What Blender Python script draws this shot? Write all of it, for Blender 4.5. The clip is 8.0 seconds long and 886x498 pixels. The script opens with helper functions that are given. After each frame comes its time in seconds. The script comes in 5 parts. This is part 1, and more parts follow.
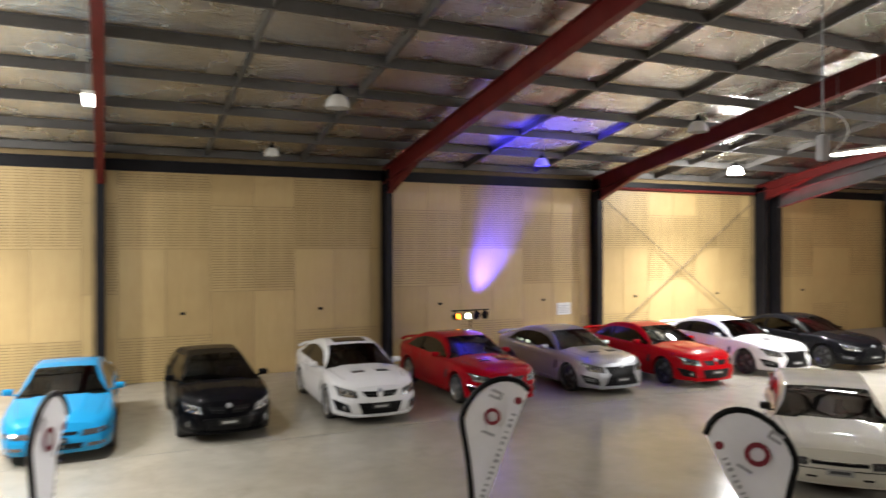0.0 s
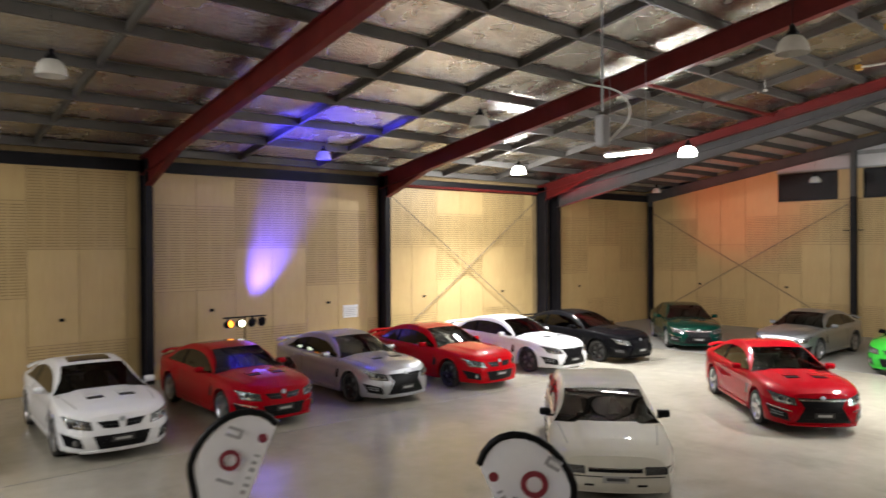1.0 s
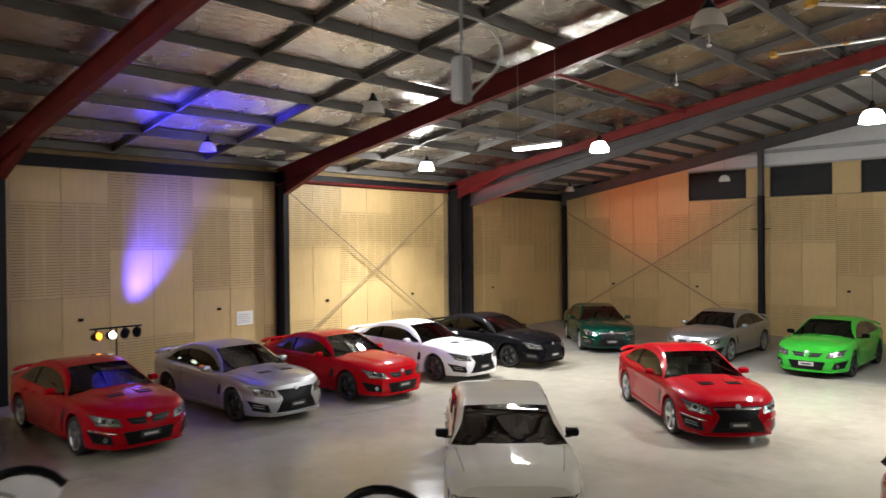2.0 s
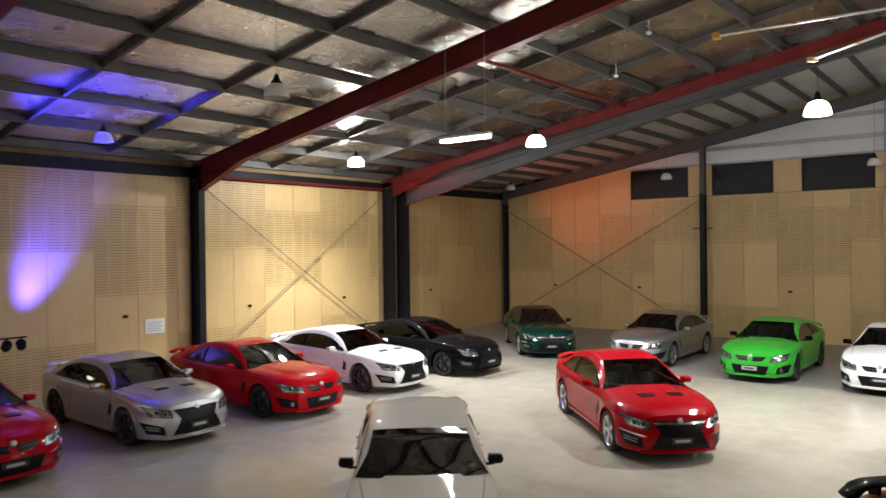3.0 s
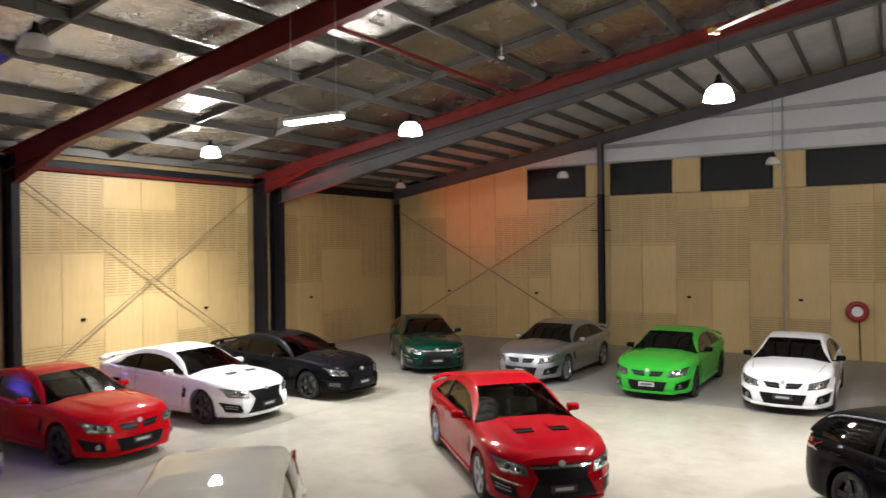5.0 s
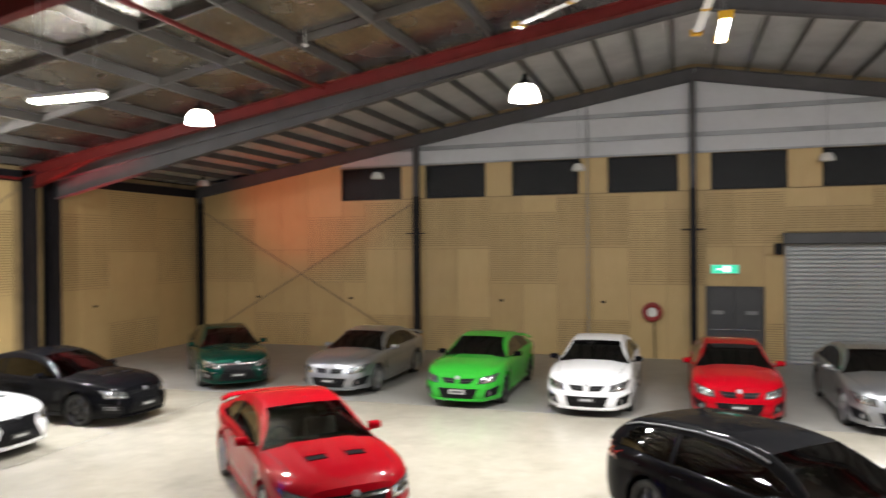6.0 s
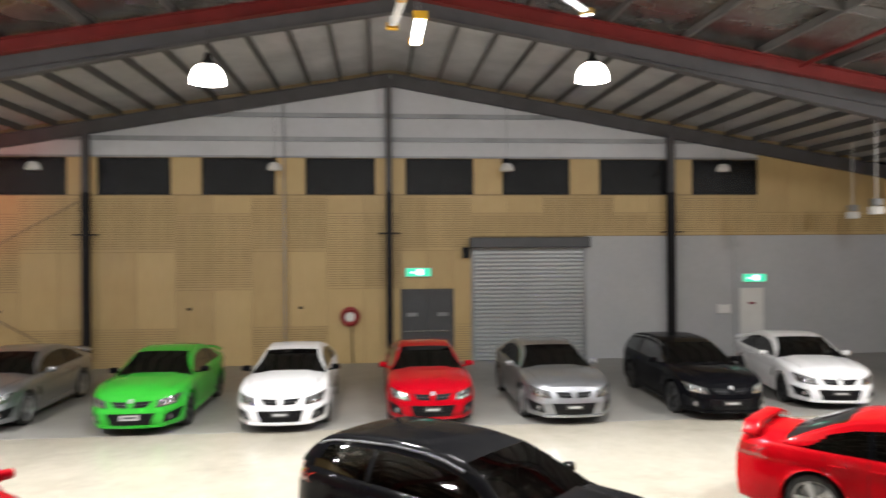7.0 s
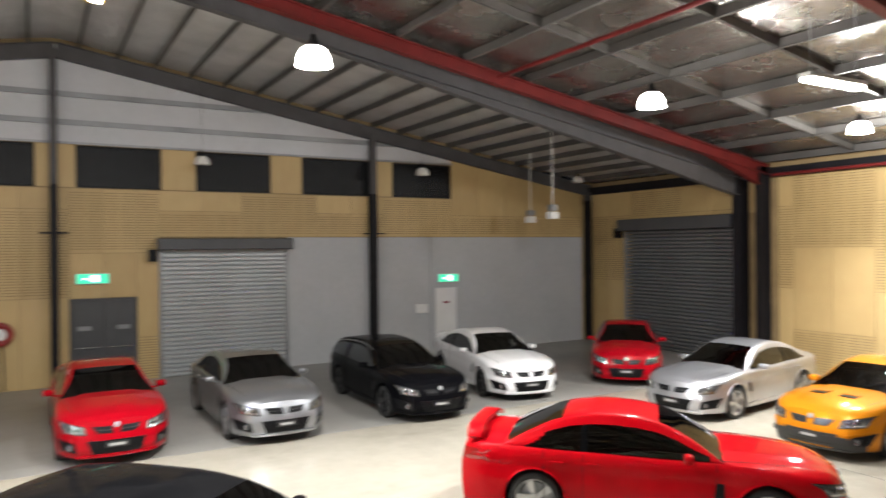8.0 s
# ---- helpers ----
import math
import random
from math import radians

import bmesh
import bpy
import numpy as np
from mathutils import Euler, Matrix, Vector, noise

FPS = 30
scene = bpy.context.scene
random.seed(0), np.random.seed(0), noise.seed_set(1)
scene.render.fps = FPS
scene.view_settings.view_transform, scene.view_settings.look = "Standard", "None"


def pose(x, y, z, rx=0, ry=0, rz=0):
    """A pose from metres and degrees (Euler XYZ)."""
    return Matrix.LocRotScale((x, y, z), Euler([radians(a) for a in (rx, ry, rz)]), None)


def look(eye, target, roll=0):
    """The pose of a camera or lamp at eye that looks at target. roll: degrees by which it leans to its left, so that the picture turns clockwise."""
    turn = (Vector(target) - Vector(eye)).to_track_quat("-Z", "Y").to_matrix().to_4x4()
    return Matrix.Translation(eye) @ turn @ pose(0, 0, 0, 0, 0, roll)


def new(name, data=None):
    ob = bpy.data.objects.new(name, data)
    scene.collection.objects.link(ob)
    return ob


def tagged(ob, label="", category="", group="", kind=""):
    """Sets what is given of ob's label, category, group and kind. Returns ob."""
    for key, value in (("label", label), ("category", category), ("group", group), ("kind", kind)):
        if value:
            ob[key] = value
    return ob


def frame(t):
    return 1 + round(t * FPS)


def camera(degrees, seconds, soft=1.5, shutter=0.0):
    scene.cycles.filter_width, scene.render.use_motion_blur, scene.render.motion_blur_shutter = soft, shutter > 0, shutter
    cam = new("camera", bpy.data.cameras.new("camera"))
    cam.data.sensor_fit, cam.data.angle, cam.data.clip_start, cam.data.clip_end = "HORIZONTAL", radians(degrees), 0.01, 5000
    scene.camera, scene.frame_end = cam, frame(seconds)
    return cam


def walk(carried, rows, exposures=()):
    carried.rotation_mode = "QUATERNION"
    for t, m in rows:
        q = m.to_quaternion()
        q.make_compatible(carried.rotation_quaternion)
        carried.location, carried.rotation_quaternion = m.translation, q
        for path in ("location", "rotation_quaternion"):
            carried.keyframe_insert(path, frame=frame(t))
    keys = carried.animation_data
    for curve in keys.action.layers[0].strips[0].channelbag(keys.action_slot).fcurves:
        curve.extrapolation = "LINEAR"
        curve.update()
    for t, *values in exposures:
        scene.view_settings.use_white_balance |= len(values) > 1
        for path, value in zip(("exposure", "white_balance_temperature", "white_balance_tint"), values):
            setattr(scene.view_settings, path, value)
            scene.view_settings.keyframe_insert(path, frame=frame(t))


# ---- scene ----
cam = camera(63.1, 8.0, soft=1.5, shutter=0.5)
PATH = [
    (0, (-2.968, 0.322, 3.693), (-2.117, 2.132, 3.688), -0.1),
    (0.5, (-2.397, 0.874, 3.728), (-1.291, 2.54, 3.718), -0.3),
    (1, (-1.786, 1.272, 3.731), (-0.474, 2.781, 3.719), -0.3),
    (1.5, (-1.106, 1.653, 3.733), (0.302, 3.073, 3.72), -0.4),
    (3, (0.984, 2.475, 3.725), (2.543, 3.727, 3.712), -0.7),
    (3.5, (1.696, 2.689, 3.731), (3.293, 3.892, 3.717), -0.7),
    (4, (2.356, 2.845, 3.741), (3.989, 3.999, 3.728), -0.7),
    (5.5, (4.194, 3.155, 3.752), (5.976, 4.063, 3.742), -0.6),
    (6, (4.764, 3.171, 3.757), (6.666, 3.792, 3.749), -0.5),
    (6.5, (5.25, 3.159, 3.733), (7.237, 3.385, 3.729), -0.5),
    (7, (5.789, 3.151, 3.727), (7.781, 2.966, 3.725), -0.4),
    (7.5, (6.336, 3.219, 3.742), (8.244, 2.62, 3.739), -0.5),
    (8, (7.004, 3.28, 3.734), (8.74, 2.287, 3.73), -0.5),
]
walk(cam, [(t, look(eye, target, roll)) for t, eye, target, roll in PATH], [(0, 0.36), (1.0, 0.3), (1.5, 0.18), (3, -0.04), (4, -0.06), (5.5, 0.0), (6.5, 0.2), (8, 0.32)])

# ---- night outside, lamps inside ----
world = bpy.data.worlds.new("night")
world.use_nodes = True
scene.world = world
world.node_tree.nodes["Background"].inputs[0].default_value = (0.35, 0.42, 0.6, 1)
world.node_tree.nodes["Background"].inputs[1].default_value = 0.004
scene.view_settings.exposure = 0.0
LAMP_W = 1170.0


def lamp(name, kind, at, power, colour, size=0.2, target=None, angle=60, blend=0.5, shape=None):
    data = bpy.data.lights.new(name, kind)
    data.energy, data.color = power, colour
    if kind == "AREA":
        data.shape, data.size, data.size_y = "RECTANGLE", shape[0], shape[1]
    else:
        data.shadow_soft_size = size
    if kind == "SPOT":
        data.spot_size, data.spot_blend = radians(angle), blend
    ob = new(name, data)
    ob.matrix_world = look(at, target) if target else Matrix.Translation(at)
    return ob


WARM = (0.99, 0.99, 0.985)
LIT = [(16.7, y) for y in (18.5, 12.05, 5.6, -0.2, -6.75, -13.4)] + [(-7.6, y) for y in (18.5, 12.0, 5.5)]
for lx, ly in LIT:
    k = (1.3 if ly > 18 else 0.9) if lx > 0 else 1.1
    lamp("bay_light", "SPOT", (lx, ly, 6.12), LAMP_W * 2.4 * k, WARM, 0.22, (lx, ly, 0), 124, 1.0)
    lamp("bay_glow", "POINT", (lx, ly, 6.10), LAMP_W * 0.41 * k, WARM, 0.22)

# ---- materials ----


def nodes_of(name):
    m = bpy.data.materials.new(name)
    m.use_nodes = True
    nt = m.node_tree
    return m, nt, nt.nodes, nt.links, nt.nodes["Principled BSDF"]


def coords(nt, scale=(1, 1, 1), space="Object", spin=(0, 0, 0)):
    tc = nt.nodes.new("ShaderNodeTexCoord")
    mp = nt.nodes.new("ShaderNodeMapping")
    mp.inputs["Scale"].default_value = scale
    mp.inputs["Rotation"].default_value = spin
    nt.links.new(tc.outputs[space], mp.inputs["Vector"])
    return mp.outputs[0]


def noisy(nt, vec, scale, detail=4, rough=0.6):
    n = nt.nodes.new("ShaderNodeTexNoise")
    n.inputs["Scale"].default_value, n.inputs["Detail"].default_value, n.inputs["Roughness"].default_value = scale, detail, rough
    if vec is not None:
        nt.links.new(vec, n.inputs["Vector"])
    return n.outputs[0]


def ramp(nt, fac, stops):
    r = nt.nodes.new("ShaderNodeValToRGB")
    while len(r.color_ramp.elements) < len(stops):
        r.color_ramp.elements.new(0.5)
    for e, (p, c) in zip(r.color_ramp.elements, stops):
        e.position, e.color = p, (*c, 1) if len(c) == 3 else c
    nt.links.new(fac, r.inputs[0])
    return r.outputs[0]


def mixed(nt, kind, fac, a, b):
    m = nt.nodes.new("ShaderNodeMix")
    m.data_type, m.blend_type = "RGBA", kind
    for socket, v in ((m.inputs[0], fac), (m.inputs[6], a), (m.inputs[7], b)):
        if hasattr(v, "links"):
            nt.links.new(v, socket)
        else:
            socket.default_value = v if not isinstance(v, tuple) else (*v, 1)
    return m.outputs[2]


def bumped(nt, bsdf, height, strength, distance=0.01):
    b = nt.nodes.new("ShaderNodeBump")
    b.inputs["Strength"].default_value, b.inputs["Distance"].default_value = strength, distance
    nt.links.new(height, b.inputs["Height"])
    nt.links.new(b.outputs[0], bsdf.inputs["Normal"])


def plain(name, colour, rough=0.5, metal=0.0, coat=0.0, vary=0.12, grain=30.0, bump=0.05, spec=0.5):
    m, nt, nn, ll, b = nodes_of(name)
    n = noisy(nt, coords(nt), grain, 5)
    big = noisy(nt, coords(nt), grain * 0.06, 3)
    lo, hi = tuple(c * (1 - vary) for c in colour), tuple(min(1, c * (1 + vary)) for c in colour)
    c1 = ramp(nt, big, [(0.3, lo), (0.7, hi)])
    ll.new(mixed(nt, "MULTIPLY", 0.35, c1, ramp(nt, n, [(0.3, (0.8, 0.8, 0.8)), (0.7, (1, 1, 1))])), b.inputs["Base Color"])
    b.inputs["Roughness"].default_value, b.inputs["Metallic"].default_value = rough, metal
    b.inputs["Coat Weight"].default_value = coat
    b.inputs["Specular IOR Level"].default_value = spec
    if bump:
        bumped(nt, b, n, bump, 0.004)
    return m


def cloth_of(name, colour, grain=8, bump=0.2):
    """Thin cloth that lets part of the light through."""
    m = plain(name, colour, 0.8, vary=0.05, grain=grain, bump=bump, spec=0.2)
    nt = m.node_tree
    tr = nt.nodes.new("ShaderNodeBsdfTranslucent")
    tr.inputs[0].default_value = (*colour, 1)
    mx = nt.nodes.new("ShaderNodeMixShader")
    mx.inputs[0].default_value = 0.4
    out = nt.nodes["Material Output"]
    nt.links.new(out.inputs[0].links[0].from_socket, mx.inputs[1])
    nt.links.new(tr.outputs[0], mx.inputs[2])
    nt.links.new(mx.outputs[0], out.inputs[0])
    return m


def paint(name, colour, metal=0.0, rough=0.35, flake=0.0, coat=1.0, ior=1.34):
    m, nt, nn, ll, b = nodes_of(name)
    dust = noisy(nt, coords(nt), 2.5, 4)
    lo = tuple(c * 0.93 for c in colour)
    col = ramp(nt, dust, [(0.3, lo), (0.7, colour)])
    if flake:
        f = noisy(nt, coords(nt), 900, 1)
        col = mixed(nt, "MULTIPLY", flake, col, ramp(nt, f, [(0.35, (0.55, 0.55, 0.55)), (0.65, (1, 1, 1))]))
    ll.new(col, b.inputs["Base Color"])
    ll.new(ramp(nt, dust, [(0.3, (rough - 0.05,) * 3), (0.8, (rough + 0.1,) * 3)]), b.inputs["Roughness"])
    b.inputs["Metallic"].default_value = metal
    b.inputs["Specular IOR Level"].default_value = 0.02
    b.inputs["Coat Weight"].default_value, b.inputs["Coat Roughness"].default_value = coat, 0.025
    b.inputs["Coat IOR"].default_value = ior
    return m


def ply():
    m, nt, nn, ll, b = nodes_of("ply")
    info = nn.new("ShaderNodeObjectInfo")
    v = coords(nt, (14, 14, 0.9))
    add = nn.new("ShaderNodeVectorMath")
    add.operation = "ADD"
    ll.new(v, add.inputs[0])
    sc = nn.new("ShaderNodeVectorMath")
    sc.operation = "SCALE"
    sc.inputs["Scale"].default_value = 40
    cmb = nn.new("ShaderNodeCombineXYZ")
    for k in range(3):
        ll.new(info.outputs["Random"], cmb.inputs[k])
    ll.new(cmb.outputs[0], sc.inputs[0])
    ll.new(sc.outputs[0], add.inputs[1])
    grain = noisy(nt, add.outputs[0], 1.6, 6, 0.65)
    cloud = noisy(nt, coords(nt), 1.3, 3)
    c = ramp(nt, grain, [(0.2, (0.495, 0.35, 0.155)), (0.5, (0.545, 0.395, 0.183)), (0.85, (0.60, 0.45, 0.222))])
    c = mixed(nt, "MULTIPLY", 0.5, c, ramp(nt, cloud, [(0.3, (0.86, 0.84, 0.8)), (0.7, (1, 1, 1))]))
    c = mixed(nt, "MULTIPLY", 1.0, c, ramp(nt, info.outputs["Random"], [(0, (0.86, 0.845, 0.81)), (1, (1, 1, 1))]))
    ll.new(c, b.inputs["Base Color"])
    b.inputs["Roughness"].default_value = 0.5
    bumped(nt, b, grain, 0.04, 0.003)
    return m


def concrete(name, lo, hi, rough):
    m, nt, nn, ll, b = nodes_of(name)
    big = noisy(nt, coords(nt), 0.35, 5)
    mid = noisy(nt, coords(nt), 2.2, 6, 0.65)
    fine = noisy(nt, coords(nt), 45, 3)
    c = ramp(nt, big, [(0.3, lo), (0.7, hi)])
    c = mixed(nt, "MULTIPLY", 0.55, c, ramp(nt, mid, [(0.25, (0.78, 0.765, 0.73)), (0.7, (1, 1, 1))]))
    stain = noisy(nt, coords(nt, (0.9, 0.5, 1)), 0.8, 7, 0.72)
    c = mixed(nt, "MULTIPLY", 0.6, c, ramp(nt, stain, [(0.30, (0.72, 0.70, 0.66)), (0.46, (1, 1, 1))]))
    c = mixed(nt, "MULTIPLY", 0.25, c, ramp(nt, fine, [(0.35, (0.7, 0.7, 0.7)), (0.6, (1, 1, 1))]))
    ll.new(c, b.inputs["Base Color"])
    ll.new(ramp(nt, mid, [(0.25, (rough - 0.06,) * 3), (0.75, (rough + 0.07,) * 3)]), b.inputs["Roughness"])
    return m


def foil():
    m, nt, nn, ll, b = nodes_of("roof_foil")
    wrinkle = noisy(nt, coords(nt, (3.0, 11.0, 11.0)), 1.0, 4, 0.62)
    crease = noisy(nt, coords(nt, (2.2, 34.0, 34.0)), 1.0, 3, 0.6)
    sag = noisy(nt, coords(nt), 0.8, 3)
    patch = noisy(nt, coords(nt, (0.55, 1.1, 1.1)), 1.0, 4, 0.65)
    c = ramp(nt, patch, [(0.3, (0.56, 0.53, 0.48)), (0.7, (0.90, 0.865, 0.80))])
    ll.new(c, b.inputs["Base Color"])
    b.inputs["Metallic"].default_value = 1.0
    ll.new(ramp(nt, sag, [(0.3, (0.19,) * 3), (0.7, (0.31,) * 3)]), b.inputs["Roughness"])
    both = mixed(nt, "MIX", 0.32, wrinkle, crease)
    bumped(nt, b, both, 1.0, 0.075)
    return m


def sarking():
    m, nt, nn, ll, b = nodes_of("silver_white_sarking")
    crumple = noisy(nt, coords(nt, (4.0, 9.0, 9.0)), 1.0, 4, 0.6)
    cloud = noisy(nt, coords(nt), 0.9, 4)
    ll.new(ramp(nt, cloud, [(0.3, (0.46, 0.465, 0.47)), (0.7, (0.63, 0.63, 0.63))]), b.inputs["Base Color"])
    b.inputs["Metallic"].default_value, b.inputs["Roughness"].default_value = 0.35, 0.42
    bumped(nt, b, crumple, 0.9, 0.05)
    return m


def tinted(name, tint, rough=0.03, gloss=1.0):
    m, nt, nn, ll, b = nodes_of(name)
    nn.remove(b)
    tr = nn.new("ShaderNodeBsdfTransparent")
    tr.inputs[0].default_value = (*tint, 1)
    gl = nn.new("ShaderNodeBsdfGlossy")
    gl.inputs["Color"].default_value = (gloss, gloss, gloss, 1)
    gl.inputs["Roughness"].default_value = rough
    fr = nn.new("ShaderNodeFresnel")
    fr.inputs[0].default_value = 1.52
    mx = nn.new("ShaderNodeMixShader")
    ll.new(fr.outputs[0], mx.inputs[0])
    ll.new(tr.outputs[0], mx.inputs[1])
    ll.new(gl.outputs[0], mx.inputs[2])
    ll.new(mx.outputs[0], nn["Material Output"].inputs[0])
    return m


def glow(name, colour, strength):
    m, nt, nn, ll, b = nodes_of(name)
    b.inputs["Base Color"].default_value = (*colour, 1)
    b.inputs["Emission Color"].default_value = (*colour, 1)
    b.inputs["Emission Strength"].default_value = strength
    b.inputs["Roughness"].default_value = 0.3
    return m


M_PLY = ply()
M_FLOOR = concrete("polished_concrete", (0.325, 0.297, 0.245), (0.405, 0.378, 0.317), 0.18)
M_APRON = concrete("apron_concrete", (0.22, 0.215, 0.20), (0.29, 0.28, 0.26), 0.38)
M_FOIL = foil()
M_SARK = sarking()
M_GABLE = plain("white_sarking", (0.50, 0.51, 0.53), 0.45, 0.1, vary=0.1, grain=5, bump=0.25)
M_RED = plain("red_oxide_steel", (0.115, 0.012, 0.011), 0.5, vary=0.2, spec=0.2)
M_NAVY = plain("black_steel_paint", (0.012, 0.011, 0.013), 0.5, vary=0.2, spec=0.15)
M_GALV = plain("galvanised_steel", (0.30, 0.31, 0.32), 0.42, 0.6, vary=0.2, grain=12)
M_GREYBEAM = plain("grey_steel_paint", (0.075, 0.072, 0.074), 0.55, vary=0.15, spec=0.3)
M_PURLIN = plain("dull_galvanised_purlin", (0.09, 0.085, 0.08), 0.5, 0.2, vary=0.25, grain=10, spec=0.3)
M_GREYWALL = plain("grey_painted_sheet", (0.42, 0.43, 0.44), 0.55, vary=0.06, grain=6)
M_DOOR = plain("charcoal_door_paint", (0.06, 0.062, 0.066), 0.45, vary=0.1)
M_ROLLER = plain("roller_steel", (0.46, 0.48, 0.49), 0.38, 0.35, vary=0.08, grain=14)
# roller steel again, darkened: the side door's shade is put into its colour
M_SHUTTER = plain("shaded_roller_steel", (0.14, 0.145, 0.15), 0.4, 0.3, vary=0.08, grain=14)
M_DARK = plain("dark_backing", (0.27, 0.19, 0.09), 0.8, vary=0.2)
M_BLACK = plain("black_plastic", (0.005, 0.005, 0.006), 0.38, vary=0.2, spec=0.15)
M_RUBBER = plain("tyre_rubber", (0.016, 0.016, 0.016), 0.75, vary=0.2)
M_CHROME = plain("chrome", (0.75, 0.76, 0.78), 0.12, 1.0, vary=0.05, bump=0)
M_ALLOY = plain("alloy_rim", (0.55, 0.56, 0.58), 0.28, 0.9, vary=0.08, bump=0)
M_DARKRIM = plain("dark_rim", (0.03, 0.03, 0.032), 0.35, 0.6, vary=0.1, bump=0)
M_SEAT = plain("seat_fabric", (0.03, 0.03, 0.032), 0.8, vary=0.2)
M_SEATLIGHT = plain("beige_trim", (0.32, 0.27, 0.2), 0.8, vary=0.1)
M_GLASS = tinted("tinted_car_glass", (0.016, 0.016, 0.018))
M_CLEAR = tinted("windscreen_glass", (0.20, 0.21, 0.21))
M_PANE = tinted("night_window_glass", (0.3, 0.3, 0.32), 0.45, 0.5)
M_LAMPGLASS = plain("headlight_lens", (0.13, 0.135, 0.14), 0.2, 0.7, coat=1.0, vary=0.6, grain=18, bump=0.1)
M_BRACE = plain("brown_grey_rod_steel", (0.17, 0.13, 0.085), 0.55, 0.1, vary=0.2)
M_PILLAR = plain("black_pillar_film", (0.003, 0.003, 0.0035), 0.3, vary=0.1, spec=0.04)
M_TAIL = plain("red_tail_lens", (0.25, 0.008, 0.008), 0.15, coat=1.0, vary=0.2)
M_PLATE = plain("white_plate", (0.38, 0.38, 0.37), 0.4, vary=0.04)
M_PLATEDARK = plain("black_plate", (0.02, 0.02, 0.02), 0.4)
M_INK = plain("dark_ink", (0.05, 0.05, 0.055), 0.6)
M_WHITE = plain("white_plastic", (0.72, 0.72, 0.70), 0.4, vary=0.05)
M_FLAG = cloth_of("white_banner_cloth", (0.90, 0.90, 0.92), grain=8, bump=0.2)
M_FLAGRED = plain("dark_red_print", (0.22, 0.02, 0.035), 0.7)
M_FLAGGREY = plain("grey_print", (0.38, 0.38, 0.40), 0.7)
M_ACRYL = plain("clear_acrylic_off", (0.62, 0.61, 0.58), 0.2, coat=0.5, vary=0.25, grain=20)
M_YELLOW = plain("yellow_bracket", (0.65, 0.36, 0.02), 0.5)
M_REEL = plain("hose_reel_red", (0.26, 0.014, 0.014), 0.4)
M_LAMPON = glow("lit_acrylic", (1.0, 0.96, 0.9), 22.0)
M_TUBE = glow("lit_tube", (1.0, 0.95, 0.86), 14.0)
M_EXIT = glow("exit_green", (0.05, 0.60, 0.36), 0.95)
M_EXITWHITE = glow("exit_white", (0.75, 1.0, 0.88), 1.8)
M_AMBER = glow("amber_lens", (1.0, 0.28, 0.02), 5.0)
M_SPOTWHITE = glow("pale_lens", (0.9, 1.0, 0.75), 8.0)

# ---- mesh helpers ----


def mesh_ob(name, verts, faces, material, parent=None, label="", smooth=False):
    me = bpy.data.meshes.new(name)
    me.from_pydata([tuple(map(float, v)) for v in verts], [], faces)
    if smooth:
        me.shade_smooth()
    me.materials.append(material)
    me.update()
    ob = new(name, me)
    if parent:
        ob.parent = parent
    if label:
        ob["label"] = label
    return ob


def base(name, at=(0, 0, 0), rz=0.0, label="", category="", group="", kind=""):
    ob = new(name)
    ob.empty_display_size = 0.2
    ob.matrix_basis = pose(*at, 0, 0, rz)
    return tagged(ob, label, category, group, kind)


def box_data(x0, x1, y0, y1, z0, z1, bevel=0.0):
    if not bevel:
        v = [(x, y, z) for z in (z0, z1) for x, y in ((x0, y0), (x1, y0), (x1, y1), (x0, y1))]
        f = [(3, 2, 1, 0), (4, 5, 6, 7), (0, 1, 5, 4), (1, 2, 6, 5), (2, 3, 7, 6), (3, 0, 4, 7)]
        return v, f
    bm = bmesh.new()
    bmesh.ops.create_cube(bm, size=1)
    for p in bm.verts:
        p.co = ((p.co.x + 0.5) * (x1 - x0) + x0, (p.co.y + 0.5) * (y1 - y0) + y0, (p.co.z + 0.5) * (z1 - z0) + z0)
    bmesh.ops.bevel(bm, geom=bm.edges[:], offset=bevel, segments=2, affect="EDGES", profile=0.5)
    bm.verts.index_update()
    v = [tuple(p.co) for p in bm.verts]
    f = [tuple(p.index for p in q.verts) for q in bm.faces]
    bm.free()
    return v, f


def join_data(*parts):
    V, F = [], []
    for v, f in parts:
        k = len(V)
        V += list(v)
        F += [tuple(i + k for i in q) for q in f]
    return V, F


def moved(data, m):
    return [tuple(m @ Vector(p)) for p in data[0]], data[1]


def box(name, x0, x1, y0, y1, z0, z1, material, parent=None, label="", bevel=0.0):
    return mesh_ob(name, *box_data(x0, x1, y0, y1, z0, z1, bevel), material, parent, label)


def sweep_data(profile, a, b, up=(0, 0, 1)):
    """A closed profile (points across, up) carried from a to b."""
    a, b, up = Vector(a), Vector(b), Vector(up)
    d = (b - a).normalized()
    side = d.cross(up).normalized()
    top = side.cross(d)
    n = len(profile)
    V = [tuple(e + side * p + top * q) for e in (a, b) for p, q in profile]
    F = [(i, (i + 1) % n, n + (i + 1) % n, n + i) for i in range(n)] + [tuple(range(n))[::-1], tuple(range(n, 2 * n))]
    return V, F


def ibeam(w, h, tf=0.02, tw=0.014):
    a, b, c, d = w / 2, h / 2, tw / 2, h / 2 - tf
    return [(-a, -b), (a, -b), (a, -d), (c, -d), (c, d), (a, d), (a, b), (-a, b), (-a, d), (-c, d), (-c, -d), (-a, -d)]


def zee(w, h, t=0.012):
    return [(-w, -h / 2), (0, -h / 2), (0, h / 2 - t), (w, h / 2 - t), (w, h / 2), (-t, h / 2), (-t, -h / 2 + t), (-w, -h / 2 + t)]


